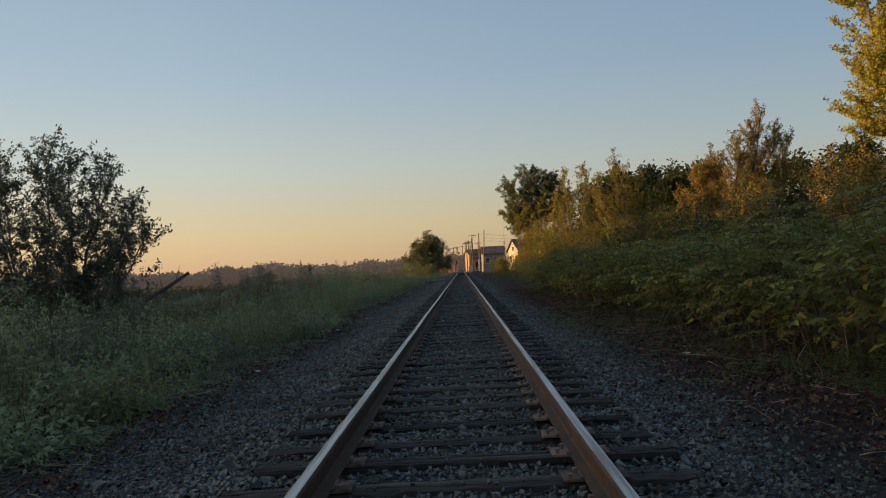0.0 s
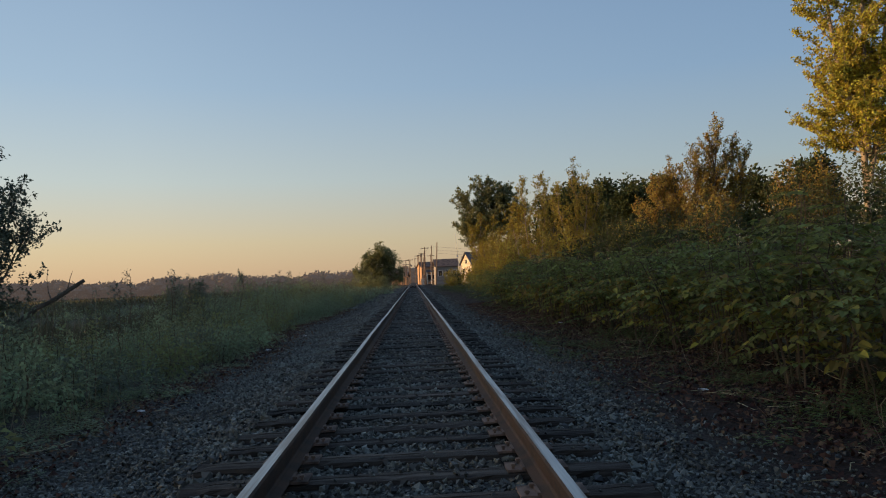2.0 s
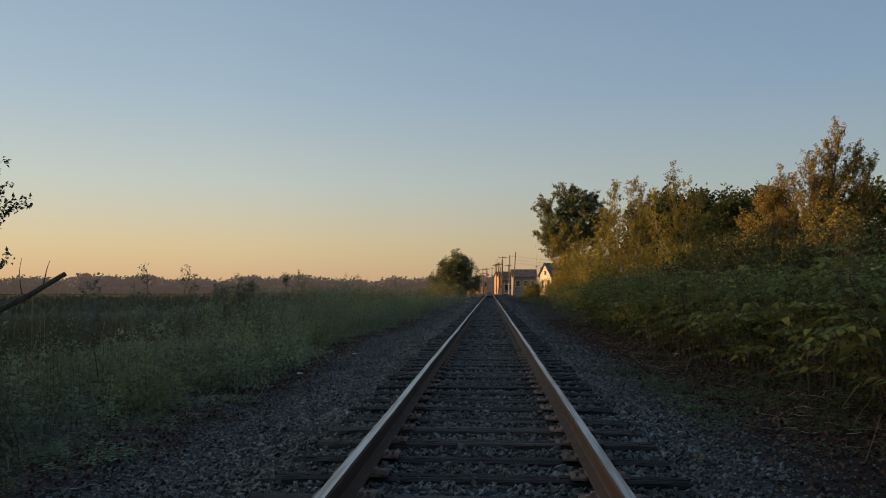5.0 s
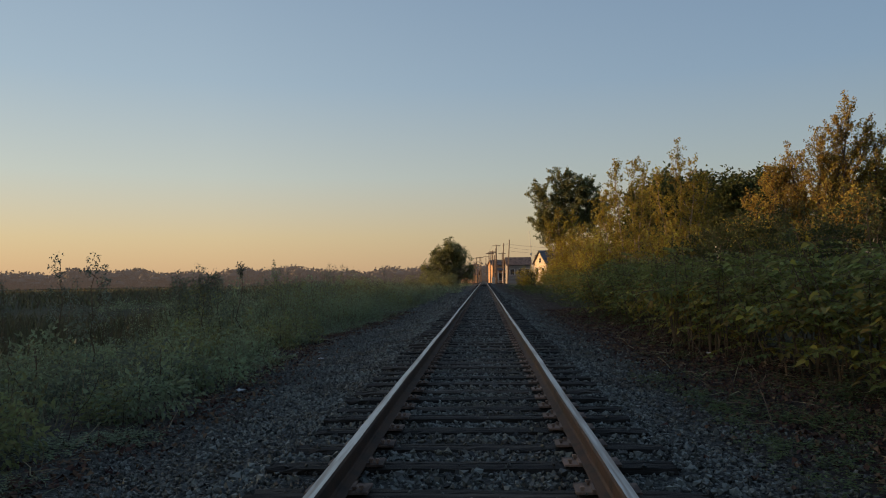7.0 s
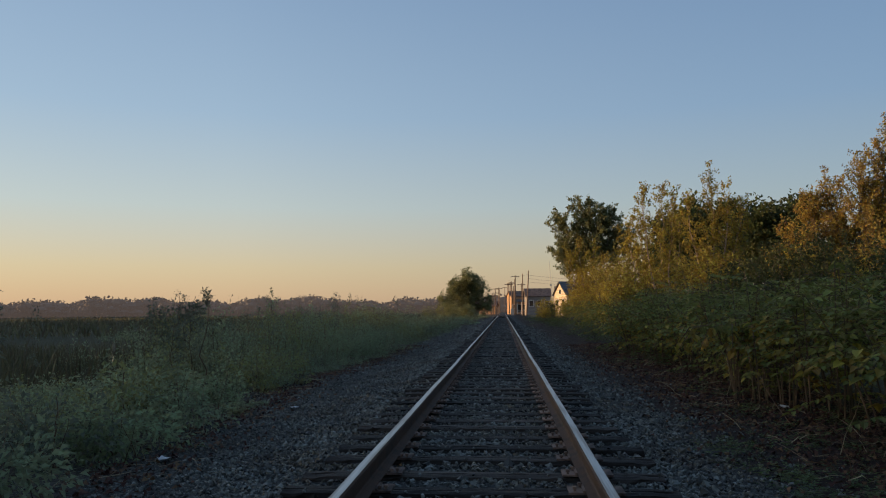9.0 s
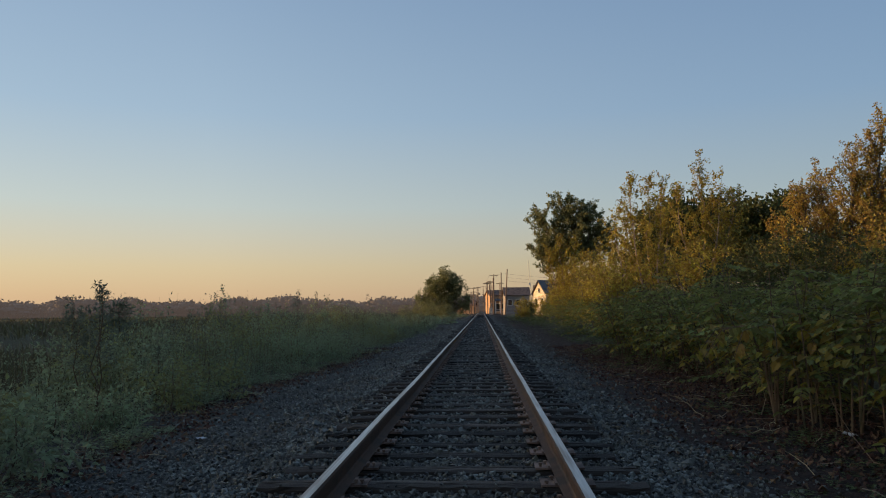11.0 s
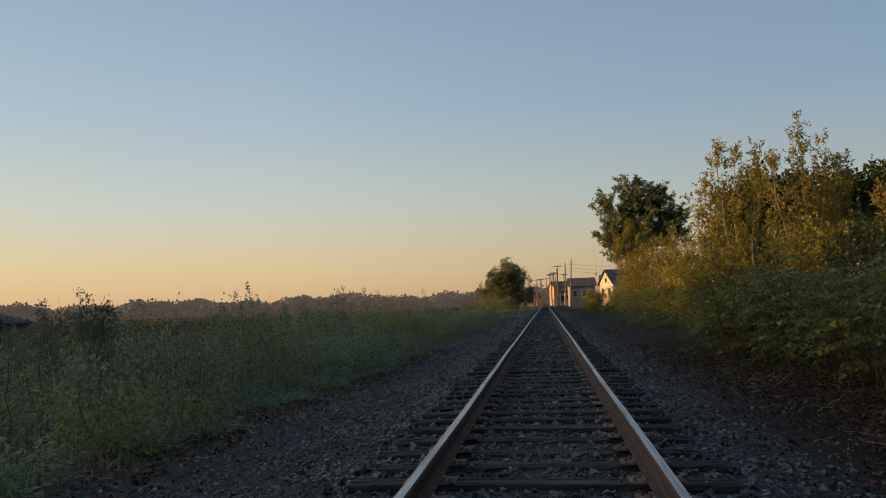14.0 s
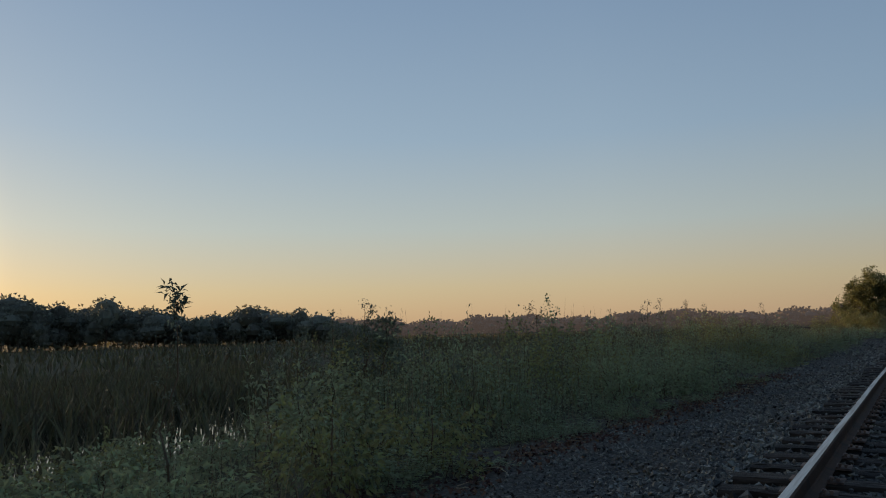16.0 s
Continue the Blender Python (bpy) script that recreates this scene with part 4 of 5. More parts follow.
for x, y, h, r in ((-9.5, 130, 3.4, 1.5), (-7.6, 122, 2.6, 1.3), (-5.2, 118, 2.2, 1.2), (-12.5, 134, 2.6, 1.8)):
    tree("shrub", (x, y, gz(x, y)), [[(0, 0, 0), (0.1, 0, h * 0.4), (0.2, 0.1, h * 0.8)]], sphere_lobes((0, 0, h * 0.55, r, r, h * 0.42), (r * 0.4, 0, h * 0.35, r, r, h * 0.3)),
         (M_BARK, M_MIDLEAF), "olive shrub below the round tree", "shrub", "shrubs below the round tree", clumps=70, per=26, leaf=0.17, wide=0.12, clump_r=0.45, trunk_r=0.05, limb=0.3, spikes=14, spike_len=0.8)


# saplings that stand above the weeds
def sapling(place, height, tufts, leaf=0.065, lean=0.1, start=0.35, reach=1.0):
    root = empty("sapling", place, "thin dark sapling with tufted leaves among the weeds", "sapling", "saplings on the bank")
    wood, green = Pile(), Pile()
    tip = np.array([lean, 0, height])
    wood.add(*tube(bend((0, 0, -0.1), tip, 0.05, 7), 0.014, 0.004, 4))
    pos, way = [], []
    for k in range(tufts):
        t = start + (1 - start) * (k + 1) / tufts
        j = tip * t
        a = rng.uniform(0, 6.28)
        e = j + np.array([math.cos(a), math.sin(a), 0.6]) * rng.uniform(0.08, 0.26) * (1.3 - 0.7 * t) * reach
        wood.add(*tube(bend(j, e, 0.1, 3), 0.006, 0.003, 3))
        n = int(rng.integers(18, 34))
        pos.append(e + rng.normal(0, 0.045 * reach ** 0.5, (n, 3)))
        way.append(unit(rng.normal(0, 1, (n, 3)) + (0, 0, 0.35)))
    green.add(*leaves(np.concatenate(pos), np.concatenate(way), leaf, leaf * 0.36))
    part("stem", wood.mesh("stem", M_STEM), root)
    part("foliage", green.mesh("foliage", M_SHRUBLEAF), root)


for x, y, top, n in ((-4.68, 22.8, 1.5, 5), (-6.6, 19.9, 1.52, 12), (-5.0, 18.0, 1.46, 12), (-8.0, 29.0, 1.6, 12), (-7.6, 29.2, 1.42, 12), (-8.4, 28.6, 1.4, 12), (-7.5, 43.8, 1.93, 8), (-7.4, 47, 1.96, 9), (-6.1, 25.6, 1.1, 10),
                     (-6.5, 25.4, 1.0, 10), (-5.6, 12.4, 1.15, 8), (-7.2, 34, 1.6, 8), (-6.0, 38, 1.7, 8), (-5.1, 15.5, 1.2, 9), (-8.8, 55, 2.0, 8), (-7, 60, 2.1, 9), (-9.5, 23, 1.2, 8), (-10.6, 27, 1.2, 8)):
    z = gz(x, y)
    sapling((x, y, z), top - z, n, lean=float(rng.uniform(-0.15, 0.15)) if x < -4.8 else 0.02, start=0.35 if x < -4.8 else 0.86, reach=1.0 if x < -4.8 else 0.3)

# leafy bushes among the weeds
tree("shrub", (-8.2, 29.2, gz(-8.2, 29.2)), [[(0, 0, -0.1), (0.05, 0, 1.0), (0.1, 0, 2.0)], [(0.1, 0, -0.1), (-0.3, 0, 1.2), (-0.4, 0, 1.9)], [(0.1, 0.1, -0.1), (0.4, 0, 1.2), (0.55, 0, 1.95)]],
     sphere_lobes((0, 0, 1.2, 0.6, 0.5, 0.7), (-0.35, 0, 1.6, 0.3, 0.3, 0.4), (0.5, 0, 1.65, 0.3, 0.3, 0.4)),
     (M_STEM, M_SHRUBLEAF), "dark upright shrub rising above the weeds", "shrub", clumps=60, per=26, leaf=0.085, wide=0.045, clump_r=0.16, trunk_r=0.02, limb=0.6, spikes=24, spike_len=0.45)


def pond_gap(x, y):
    """1 where the bank dips and the plants stay low, so that the pond's near edge shows; 0 elsewhere."""
    u = (y - 19.0) / max(-x, 0.1)
    return float(np.interp(u, [0.25, 0.4, 0.9, 1.05], [0, 1, 1, 0])) * float(np.interp(x, [-4.4, -3.6], [1, 0]))


M_PALEWEED = leaf_mat("pale_weed_leaf", (0.23, 0.27, 0.16), (0.17, 0.2, 0.12), soft=0.5)
M_OLIVEWEED = leaf_mat("olive_weed_leaf", (0.23, 0.24, 0.1), (0.17, 0.17, 0.08), soft=0.5)
for k in range(130):
    y = 5.5 + 52 * rng.random() ** 1.2
    x = float(weed_edge(y)) - 0.5 - 5.4 * rng.random() ** 1.35
    z = gz(x, y)
    low = 15.5 < y < 26 and x < -5
    h = (0.75 if low else float(np.interp(-x, [3.6, 4.3, 5.5, 8], [0.5, 0.85, 1.45, 2.0]))) * rng.uniform(0.8, 1.08)
    h = min(h, 0.5) if pond_gap(x, y) > 0.5 else h + (0.25 if y > 28 and x < -4.6 else 0.0)
    r = rng.uniform(0.45, 0.95) * (1.25 if y > 26 else 1.0)
    m, word = ((M_PALEWEED, "pale green"), (M_WEED, "dull green"), (M_OLIVEWEED, "olive green"), (M_SHRUBLEAF, "dark green"), (M_PALEWEED, "pale green"))[k % 5]
    tree("weed_bush", (x, y, z), [[(0, 0, -0.05), (0.05, 0, h * 0.5), (0.0, 0.05, h * 0.9)], [(0.08, 0.05, -0.05), (-r * 0.5, 0, h * 0.7)]],
         sphere_lobes((0, 0, h * 0.62, r, r, h * 0.38), (-r * 0.4, 0.1, h * 0.35, r * 0.8, r * 0.8, h * 0.3), (r * 0.4, -0.1, h * 0.3, r * 0.8, r * 0.8, h * 0.28)),
         (M_STEM, m), f"{word} bushy weed on the bank beside the track", "bush", "bushes among the weeds", clumps=44, per=15, leaf=0.066, wide=0.038, clump_r=0.15, trunk_r=0.012, limb=0.3, spikes=8, spike_len=0.35)

# dead branch leaning out of the weeds
dead = Pile().add(*tube(bend((-7.3, 16.0, 0.6), (-6.03, 16.29, 1.42), 0.04, 6), 0.05, 0.036, 7))
dead.add(*tube(bend((-6.3, 16.2, 1.25), (-6.15, 16.1, 1.6), 0.1, 4), 0.012, 0.004, 4)).add(*tube(bend((-6.6, 16.2, 1.1), (-6.7, 16.3, 1.65), 0.15, 4), 0.012, 0.003, 4))
tagged(new("dead_branch", dead.mesh("dead_branch", M_BARK, True)), "broken grey dead branch leaning above the weeds", "branch")


# ---- weeds: stalks with small leaves, and grass, in patches ----
def weed_patch(stalks, height, blades, leaf=0.08, r=0.5, spire=0.5):
    """A clump of leafy upright stalks: long leaves set round each stalk, shorter towards the tip, over a tuft of grass."""
    wood, green, grass = Pile(), Pile(), Pile()
    pos, way, big = [], [], []
    for _ in range(stalks):
        a = rng.normal(0, r * 0.55, 2)
        h = height * rng.uniform(0.5, 1.05) * (1.1 - 0.5 * np.hypot(*a) / r)
        d = np.array([*(a * 0.35 + rng.normal(0, 0.08, 2)), 1.0]) * h
        foot = np.array([*a, 0])
        wood.add(*tube(np.array([foot - (0, 0, 0.08), foot + d * 0.5, foot + d]), 0.005, 0.002, 3))
        k = int(34 * h + 8)
        t = np.linspace(0.12, 1.0, k) + rng.normal(0, 0.015, k)
        b = np.arange(k) * 2.4 + rng.normal(0, 0.35, k)
        up = np.interp(t, [0, 0.6, 1], [0.0, 0.2, 1.1])
        out = np.stack([np.cos(b), np.sin(b), up], -1)
        side = rng.random(k) < 0.4
        pos.append(foot + d * t[:, None] + out * (side * rng.uniform(0.04, 0.16, k) * (1.15 - t))[:, None])
        way.append(out)
        big.append(np.interp(t, [0.1, 0.5, 1], [1.25, 1.15, spire]))
    big = np.concatenate(big)
    v, f = leaves(np.concatenate(pos), np.concatenate(way), leaf, leaf * 0.4, twist=0.6)
    v = v.reshape(-1, 4, 3)
    v = v[:, :1] + (v - v[:, :1]) * big[:, None, None]
    green.add(v.reshape(-1, 3), f)
    p = np.stack([rng.uniform(-r, r, blades), rng.uniform(-r, r, blades), np.full(blades, -0.05)], -1)
    grass.add(*leaves(p, np.stack([rng.normal(0, 0.3, blades), rng.normal(0, 0.3, blades), np.ones(blades)], -1), height * 0.55, 0.012, droop=0.25, spread=0.5))
    return [(np.concatenate(q.v), np.concatenate(q.f[4])) for q in (green, grass, wood)]


patches = [weed_patch(int(rng.integers(11, 16)), 1.0, 50, leaf, spire=sp) for leaf, sp in ((0.065, 0.5), (0.085, 0.7), (0.075, 0.35), (0.095, 0.8), (0.06, 0.4), (0.08, 0.6))]
weeds = Pile()
GREENS = (0, 4, 5, 0, 5, 4)


def weed_height(x, y):
    """Height of the weeds: low beside the gravel, head-high on the bank, with a low stretch where the pond shows."""
    x = x - float(weed_edge(y)) - 3.3
    top = float(np.interp(x, [-16, -12, -8, -6, -5.2, -4.5, -3.8, -3.3], [0.75, 1.1, 1.5, 1.35, 1.05, 0.75, 0.38, 0.06]))
    gap = float(np.interp(y, [15.5, 17.0, 24.5, 27.0], [0, 1, 1, 0])) * float(np.interp(x, [-5.4, -4.6], [1, 0]))
    gap = max(gap, float(np.interp(y, [24, 27, 32, 35], [0, 1, 1, 0])) * float(np.interp(x, [-9.0, -8.2], [1, 0])))
    top -= (0.95 + 0.25 * float(np.interp(y, [20, 22, 26, 28], [0, 1, 1, 0]))) * gap
    top += 0.26 * float(np.interp(y, [26, 31], [0, 1])) * float(np.interp(x, [-4.8, -3.9], [1, 0]))
    top += 0.22 * math.sin(y * 0.61 + x) * math.sin(y * 0.23 + 2 * x) * min(1.0, (-x - 3.3) / 2)
    high = max(0.1, top - float(ground_z(x, y)) * min(1.0, (-x - 3.2) / 1.5))
    low = pond_gap(x, y)
    return high * (1 - low) + min(high, 0.5) * low


for _ in range(480):
    y = 3 + 67 * rng.random() ** 1.3
    x = float(weed_edge(y)) - 0.05 - (8.5 if y < 34 else 12.5) * rng.random() ** 1.15
    h = weed_height(x, y) * (0.62 + 0.44 * rng.random() ** 0.7)
    wide = 0.62 + 0.3 * min(h, 1.6)
    at, rz = (x, y, ground_z(x, y)), rng.uniform(0, 6.28)
    girth = wide * (1.0 + max(0.0, (y - 30) / 60))
    green = GREENS[int((math.sin(x * 1.3 + 2 * math.sin(y * 0.45)) * 0.5 + 0.5) * 3.2 + rng.uniform(0, 2.7))]
    for slot, (v, f) in enumerate(patches[rng.integers(6)]):
        weeds.add(turned(v * np.array([girth, girth, h]), at, rz), f[rng.random(len(f)) < (0.5 if x < -8.5 or y > 38 else 0.92)] if slot < 2 else f, slot or green)
for _ in range(150):
    y, x = rng.uniform(66, 170), -3.8 - 30 * rng.random() ** 1.6
    at, rz, g = (x, y, ground_z(x, y)), rng.uniform(0, 6.28), rng.uniform(1.8, 3.0)
    for slot, (v, f) in enumerate(patches[rng.integers(6)]):
        weeds.add(turned(v * np.array([g * 1.3, g * 1.3, rng.uniform(0.9, 1.5)]), at, rz), f[rng.random(len(f)) < 0.5], slot)

# low growth creeping into the gravel on the left
for _ in range(120):
    y = 3 + 50 * rng.random() ** 1.2
    x = float(weed_edge(y)) + 0.3 - 1.4 * rng.random() ** 0.6
    at, rz, h = (x, y, ground_z(x, y)), rng.uniform(0, 6.28), rng.uniform(0.05, 0.2)
    for slot, (v, f) in enumerate(patches[rng.integers(6)]):
        if slot < 2:
            keep = f[rng.random(len(f)) < 0.55]
            weeds.add(turned(v * np.array([0.6, 0.6, h]), at, rz), keep, slot)

for _ in range(700):
    y = 3.5 + 40 * rng.random() ** 1.2
    x = float(weed_edge(y)) - 0.2 - 5.5 * rng.random()
    h = weed_height(x, y) * rng.uniform(0.55, 1.0)
    p = np.array([x, y, float(ground_z(x, y))])
    q = p + np.array([rng.normal(0, 0.14), rng.normal(0, 0.14), 1.0]) * h
    weeds.add(*tube(np.array([p, (p + q) / 2 + rng.normal(0, 0.02, 3), q]), 0.004, 0.0015, 3), 3)
tagged(new("weeds", weeds.mesh("weeds", [M_WEED, M_GRASS, M_STEM, M_DRY, M_OLIVEWEED, M_PALEWEED])), "tangled green weeds and grass on the bank", "weeds", kind="stuff")

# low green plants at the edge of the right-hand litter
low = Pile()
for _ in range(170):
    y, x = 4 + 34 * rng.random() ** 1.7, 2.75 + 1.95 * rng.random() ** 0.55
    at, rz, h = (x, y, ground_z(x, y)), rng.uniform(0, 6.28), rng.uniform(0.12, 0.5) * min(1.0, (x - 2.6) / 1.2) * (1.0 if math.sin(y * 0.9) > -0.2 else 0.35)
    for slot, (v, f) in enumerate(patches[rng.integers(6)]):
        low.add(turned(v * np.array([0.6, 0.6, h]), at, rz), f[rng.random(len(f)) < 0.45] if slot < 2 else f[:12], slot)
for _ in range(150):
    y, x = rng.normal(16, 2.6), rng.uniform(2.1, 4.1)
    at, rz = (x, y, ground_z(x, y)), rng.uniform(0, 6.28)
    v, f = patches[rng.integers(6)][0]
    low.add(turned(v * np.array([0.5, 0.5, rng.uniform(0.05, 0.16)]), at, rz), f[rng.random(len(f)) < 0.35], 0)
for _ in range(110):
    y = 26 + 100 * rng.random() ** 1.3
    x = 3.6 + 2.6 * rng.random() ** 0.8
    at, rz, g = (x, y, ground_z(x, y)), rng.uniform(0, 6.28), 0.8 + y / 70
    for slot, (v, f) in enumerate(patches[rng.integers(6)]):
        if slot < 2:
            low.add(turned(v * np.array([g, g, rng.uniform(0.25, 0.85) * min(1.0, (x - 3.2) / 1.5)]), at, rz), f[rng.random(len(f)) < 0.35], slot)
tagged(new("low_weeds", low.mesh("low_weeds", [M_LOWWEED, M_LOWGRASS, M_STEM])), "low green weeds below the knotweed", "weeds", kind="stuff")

# reeds along the pond's edge
reeds = Pile()
for slot, n, lo, hi in ((0, 24000, 0.9, 1.7),):
    y = rng.uniform(2, 90, n)
    x = -10.2 - 6.0 * rng.random(n) ** 1.3 - 1.5 * np.sin(y * 0.25)
    p = np.stack([x, y, np.maximum(ground_z(x, y), -1.3) - 0.05], -1)
    low = (y > 20) & (y < 35) & (rng.random(n) < 0.85)
    p[:, 2] -= np.where(low, 0.35, 0.0)
    p = p[~((y > 21) & (y < 34) & (rng.random(n) < 0.9))]
    n = len(p)
    reeds.add(*leaves(p, np.stack([rng.normal(0, 0.12, n), rng.normal(0, 0.12, n), np.ones(n)], -1), (lo + hi) / 2, 0.042, droop=0.12, spread=0.35))
n = 1100
y = rng.uniform(20, 40, n)
x = -11.0 - 6.5 * rng.random(n) ** 1.2 - 1.0 * np.sin(y * 0.7)
p = np.stack([x, y, np.full(n, -1.25)], -1)
reeds.add(*leaves(p, np.stack([rng.normal(0, 0.2, n), rng.normal(0, 0.2, n), np.ones(n)], -1), 0.8, 0.045, droop=0.2, spread=0.5))
n = 15000
x = -18.0 - 17 * rng.random(n)
y = 20 + (np.where(x > -26, 1.15, 0.95) * -x + 1.5 * np.sin(x * 1.1)) * rng.random(n)
p = np.stack([x - 1.2 * np.sin(y * 0.8), y, np.full(n, -1.25)], -1)
reeds.add(*leaves(p, np.stack([rng.normal(0, 0.2, n), rng.normal(0, 0.2, n), np.ones(n)], -1), 0.9, 0.06, droop=0.2, spread=0.4))
n = 16000
y = -30 + 260 * rng.random(n)
x = -38 - 4 * np.sin(y * 0.13) - 100 * rng.random(n) ** 1.8
p = np.stack([x, y, ground_z(x, y) - 0.05], -1)
reeds.add(*leaves(p, np.stack([rng.normal(0, 0.2, n), rng.normal(0, 0.2, n), np.ones(n)], -1), 0.9, 0.16, droop=0.15, spread=0.45))
tagged(new("reeds", reeds.mesh("reeds", M_REED)), "brown-green reeds at the pond's edge", "reeds", kind="stuff")

# dead stalks and leaf litter beside the track
dry = Pile()
for _ in range(2900):
    right = rng.random() < 0.7
    y = 3.5 + 34 * rng.random() ** 1.2
    x = 2.5 + 2.9 * rng.random() ** 0.7 if right else float(weed_edge(y)) + rng.uniform(-0.9, 0.35)
    a, ln = rng.uniform(0, 6.28), rng.uniform(0.12, 0.5) * (1.0 if right else 0.7)
    p = np.array([x, y, ground_z(x, y) + rng.uniform(0.01, 0.04)])
    q = p + np.array([math.cos(a), math.sin(a), rng.choice([0.02, 0.12, 0.6, 2.5], p=[0.55, 0.31, 0.1, 0.04])]) * ln * 0.8
    q[2] = min(q[2], p[2] + 0.55)
    dry.add(*tube(bend(p, q, 0.1, 4), 0.005, 0.0022, 3), 1 if rng.random() < 0.6 else 0)
tagged(new("dry_stalks", dry.mesh("dry_stalks", [M_DRY, M_LITTER])), "pale dead stalks lying beside the track", "stalks", kind="stuff")
lit = Pile()
n = 20000
y = 2.5 + 38 * rng.random(n) ** 1.1
x = np.where(rng.random(n) < 0.8, rng.normal(3.7, 0.68, n), weed_edge(y) + rng.normal(0.05, 0.3, n))
p = np.stack([x, y, ground_z(x, y) + 0.015], -1)
b = rng.uniform(0, 6.28, n)
lit.add(*leaves(p, np.stack([np.cos(b), np.sin(b), rng.normal(0, 0.25, n)], -1), 0.07, 0.04, fold=0.5))
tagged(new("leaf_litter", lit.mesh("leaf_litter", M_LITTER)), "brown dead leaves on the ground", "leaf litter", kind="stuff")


# scraps of litter
def scrap(name, place, size, label):
    n = 5
    u = np.linspace(-0.5, 0.5, n)
    gx, gy = np.meshgrid(u, u)
    v = np.stack([gx * size, gy * size * 0.7, 0.25 * size * rng.random((n, n)) + 0.01], -1).reshape(-1, 3)
    i, j = np.meshgrid(np.arange(n - 1), np.arange(n - 1), indexing="ij")
    k = (i * n + j).ravel()
    top = np.stack([k, k + 1, k + 1 + n, k + n], 1)
    f = np.concatenate([top, top[:, ::-1] + n * n])
    ob = new(name, mesh(name, np.concatenate([v, v - (0, 0, 0.004)]), f, M_WHITE))
    ob.matrix_world = Matrix.Translation(place) @ Euler((0, 0, rng.uniform(0, 6))).to_matrix().to_4x4()
    tagged(ob, label, "litter", "litter by the track")


for x, y, size in ((3.1, 10.2, 0.11), (3.85, 21.3, 0.13), (-3.02, 17.95, 0.13), (-2.77, 21.4, 0.1), (-2.96, 10.7, 0.08)):
    scrap("crumpled_paper", (x, y, gz(x, y) + 0.02), size, "crumpled white scrap of paper lying on the gravel")


# ---- far side of the pond and the horizon ----
def dome(n=7, m=4):
    """A small closed ball of radius one."""
    rows = [(math.sin(math.pi * i / m) * math.cos(2 * math.pi * j / n), math.sin(math.pi * i / m) * math.sin(2 * math.pi * j / n), math.cos(math.pi * i / m)) for i in range(m + 1) for j in range(n)]
    i, j = np.meshgrid(np.arange(m), np.arange(n), indexing="ij")
    k = (j + 1) % n
    return np.array(rows), np.stack([i * n + j, (i + 1) * n + j, (i + 1) * n + k, i * n + k], -1).reshape(-1, 4)


def ridge(n, f_place, leaf, per, mats, name, label):
    """A far wood: trees with rounded, lobed crowns of leaves round a dense heart, and a skirt of undergrowth."""
    root = Pile()
    pos, way = [], []
    ball, ball_f = dome()
    for k in range(n):
        c, h, r = f_place(k)
        c = np.array(c)
        root.add(*tube(np.array([c - (0, 0, 0.5), c + (rng.normal(0, 0.3), 0, h * 0.6)]), 0.25, 0.12, 5), 1)
        lobes = [((0, 0, 0.66 * h), (r * 0.72, r * 0.72, 0.33 * h))]
        for q in range(6):
            a = q * 1.05 + rng.uniform(0, 1)
            z = rng.uniform(0.22, 0.7)
            lobes.append(((math.cos(a) * r * 0.62, math.sin(a) * r * 0.62, z * h), (r * rng.uniform(0.36, 0.55), r * rng.uniform(0.36, 0.55), h * rng.uniform(0.14, 0.24))))
        for centre, size in lobes:
            centre, size = np.array(centre), np.array(size)
            root.add(c + centre + ball * size * 0.82, ball_f, 0)
            m = int(per * size[0] * (size[0] + size[2]) / (r * r))
            d = unit(rng.normal(0, 1, (m, 3)))
            pos.append(c + centre + d * size * rng.uniform(0.8, 1.02, (m, 1)))
            way.append(d * 0.5 + rng.normal(0, 0.6, (m, 3)))
        m = per // 3
        a = rng.uniform(0, 6.28, m)
        pos.append(c + np.stack([np.cos(a) * r, np.sin(a) * r, rng.uniform(0, 0.3 * h, m)], -1))
        way.append(np.stack([np.cos(a) * 0.3, np.sin(a) * 0.3, np.ones(m)], -1))
    root.add(*leaves(np.concatenate(pos), np.concatenate(way), leaf, leaf * 0.8, twist=1.4), 0)
    return tagged(new(name, root.mesh(name, mats)), label, "wood", kind="stuff")


def pond_wood(k):
    """Trees across the pond, from beyond the view's left to where the hazy wood begins. Past 66 degrees they are added
    unseen, to block the low sun.
    """
    a = radians(39 + 103 * (k + rng.random()) / 230)
    d = rng.uniform(165, 195)
    deg = math.degrees(a)
    # out of view, the heights are set by where their shadow should end
    h = float(np.interp(deg, [39, 42, 45, 50, 52, 54, 57, 62, 68, 80, 85, 89, 142], [2.4, 5.5, 8.2, 8.8, 6.8, 7.2, 10.2, 11.2, 12.6, 13.0, 13.9, 15.0, 15.0])) * rng.uniform(0.96 if deg > 89 else 0.74, 1.06)
    return (-math.sin(a) * d, 19 + math.cos(a) * d, -0.5), h, rng.uniform(2.8, 5.8)


ridge(200, pond_wood, 0.72, 118, [M_FAR, M_BARK], "pond_wood", "dark wood on the far bank of the pond, extended out of view to block the low sun")


def far_wood(k):
    """The hazy wood: from the town leftwards to the pond, and behind the trees of the bank."""
    deg = -2 + 46 * (k + rng.random()) / 125 if k < 125 else -11 - 36 * (k - 125 + rng.random()) / 55
    a = radians(deg)
    d = rng.uniform(400, 470)
    h = (9.6 + 1.4 * math.sin(deg * 0.5) + 1.1 * math.sin(deg * 1.7 + 1)) * rng.uniform(0.85, 1.05)
    return (-math.sin(a) * d, 10 + math.cos(a) * d, -0.8), h, rng.uniform(6, 9)


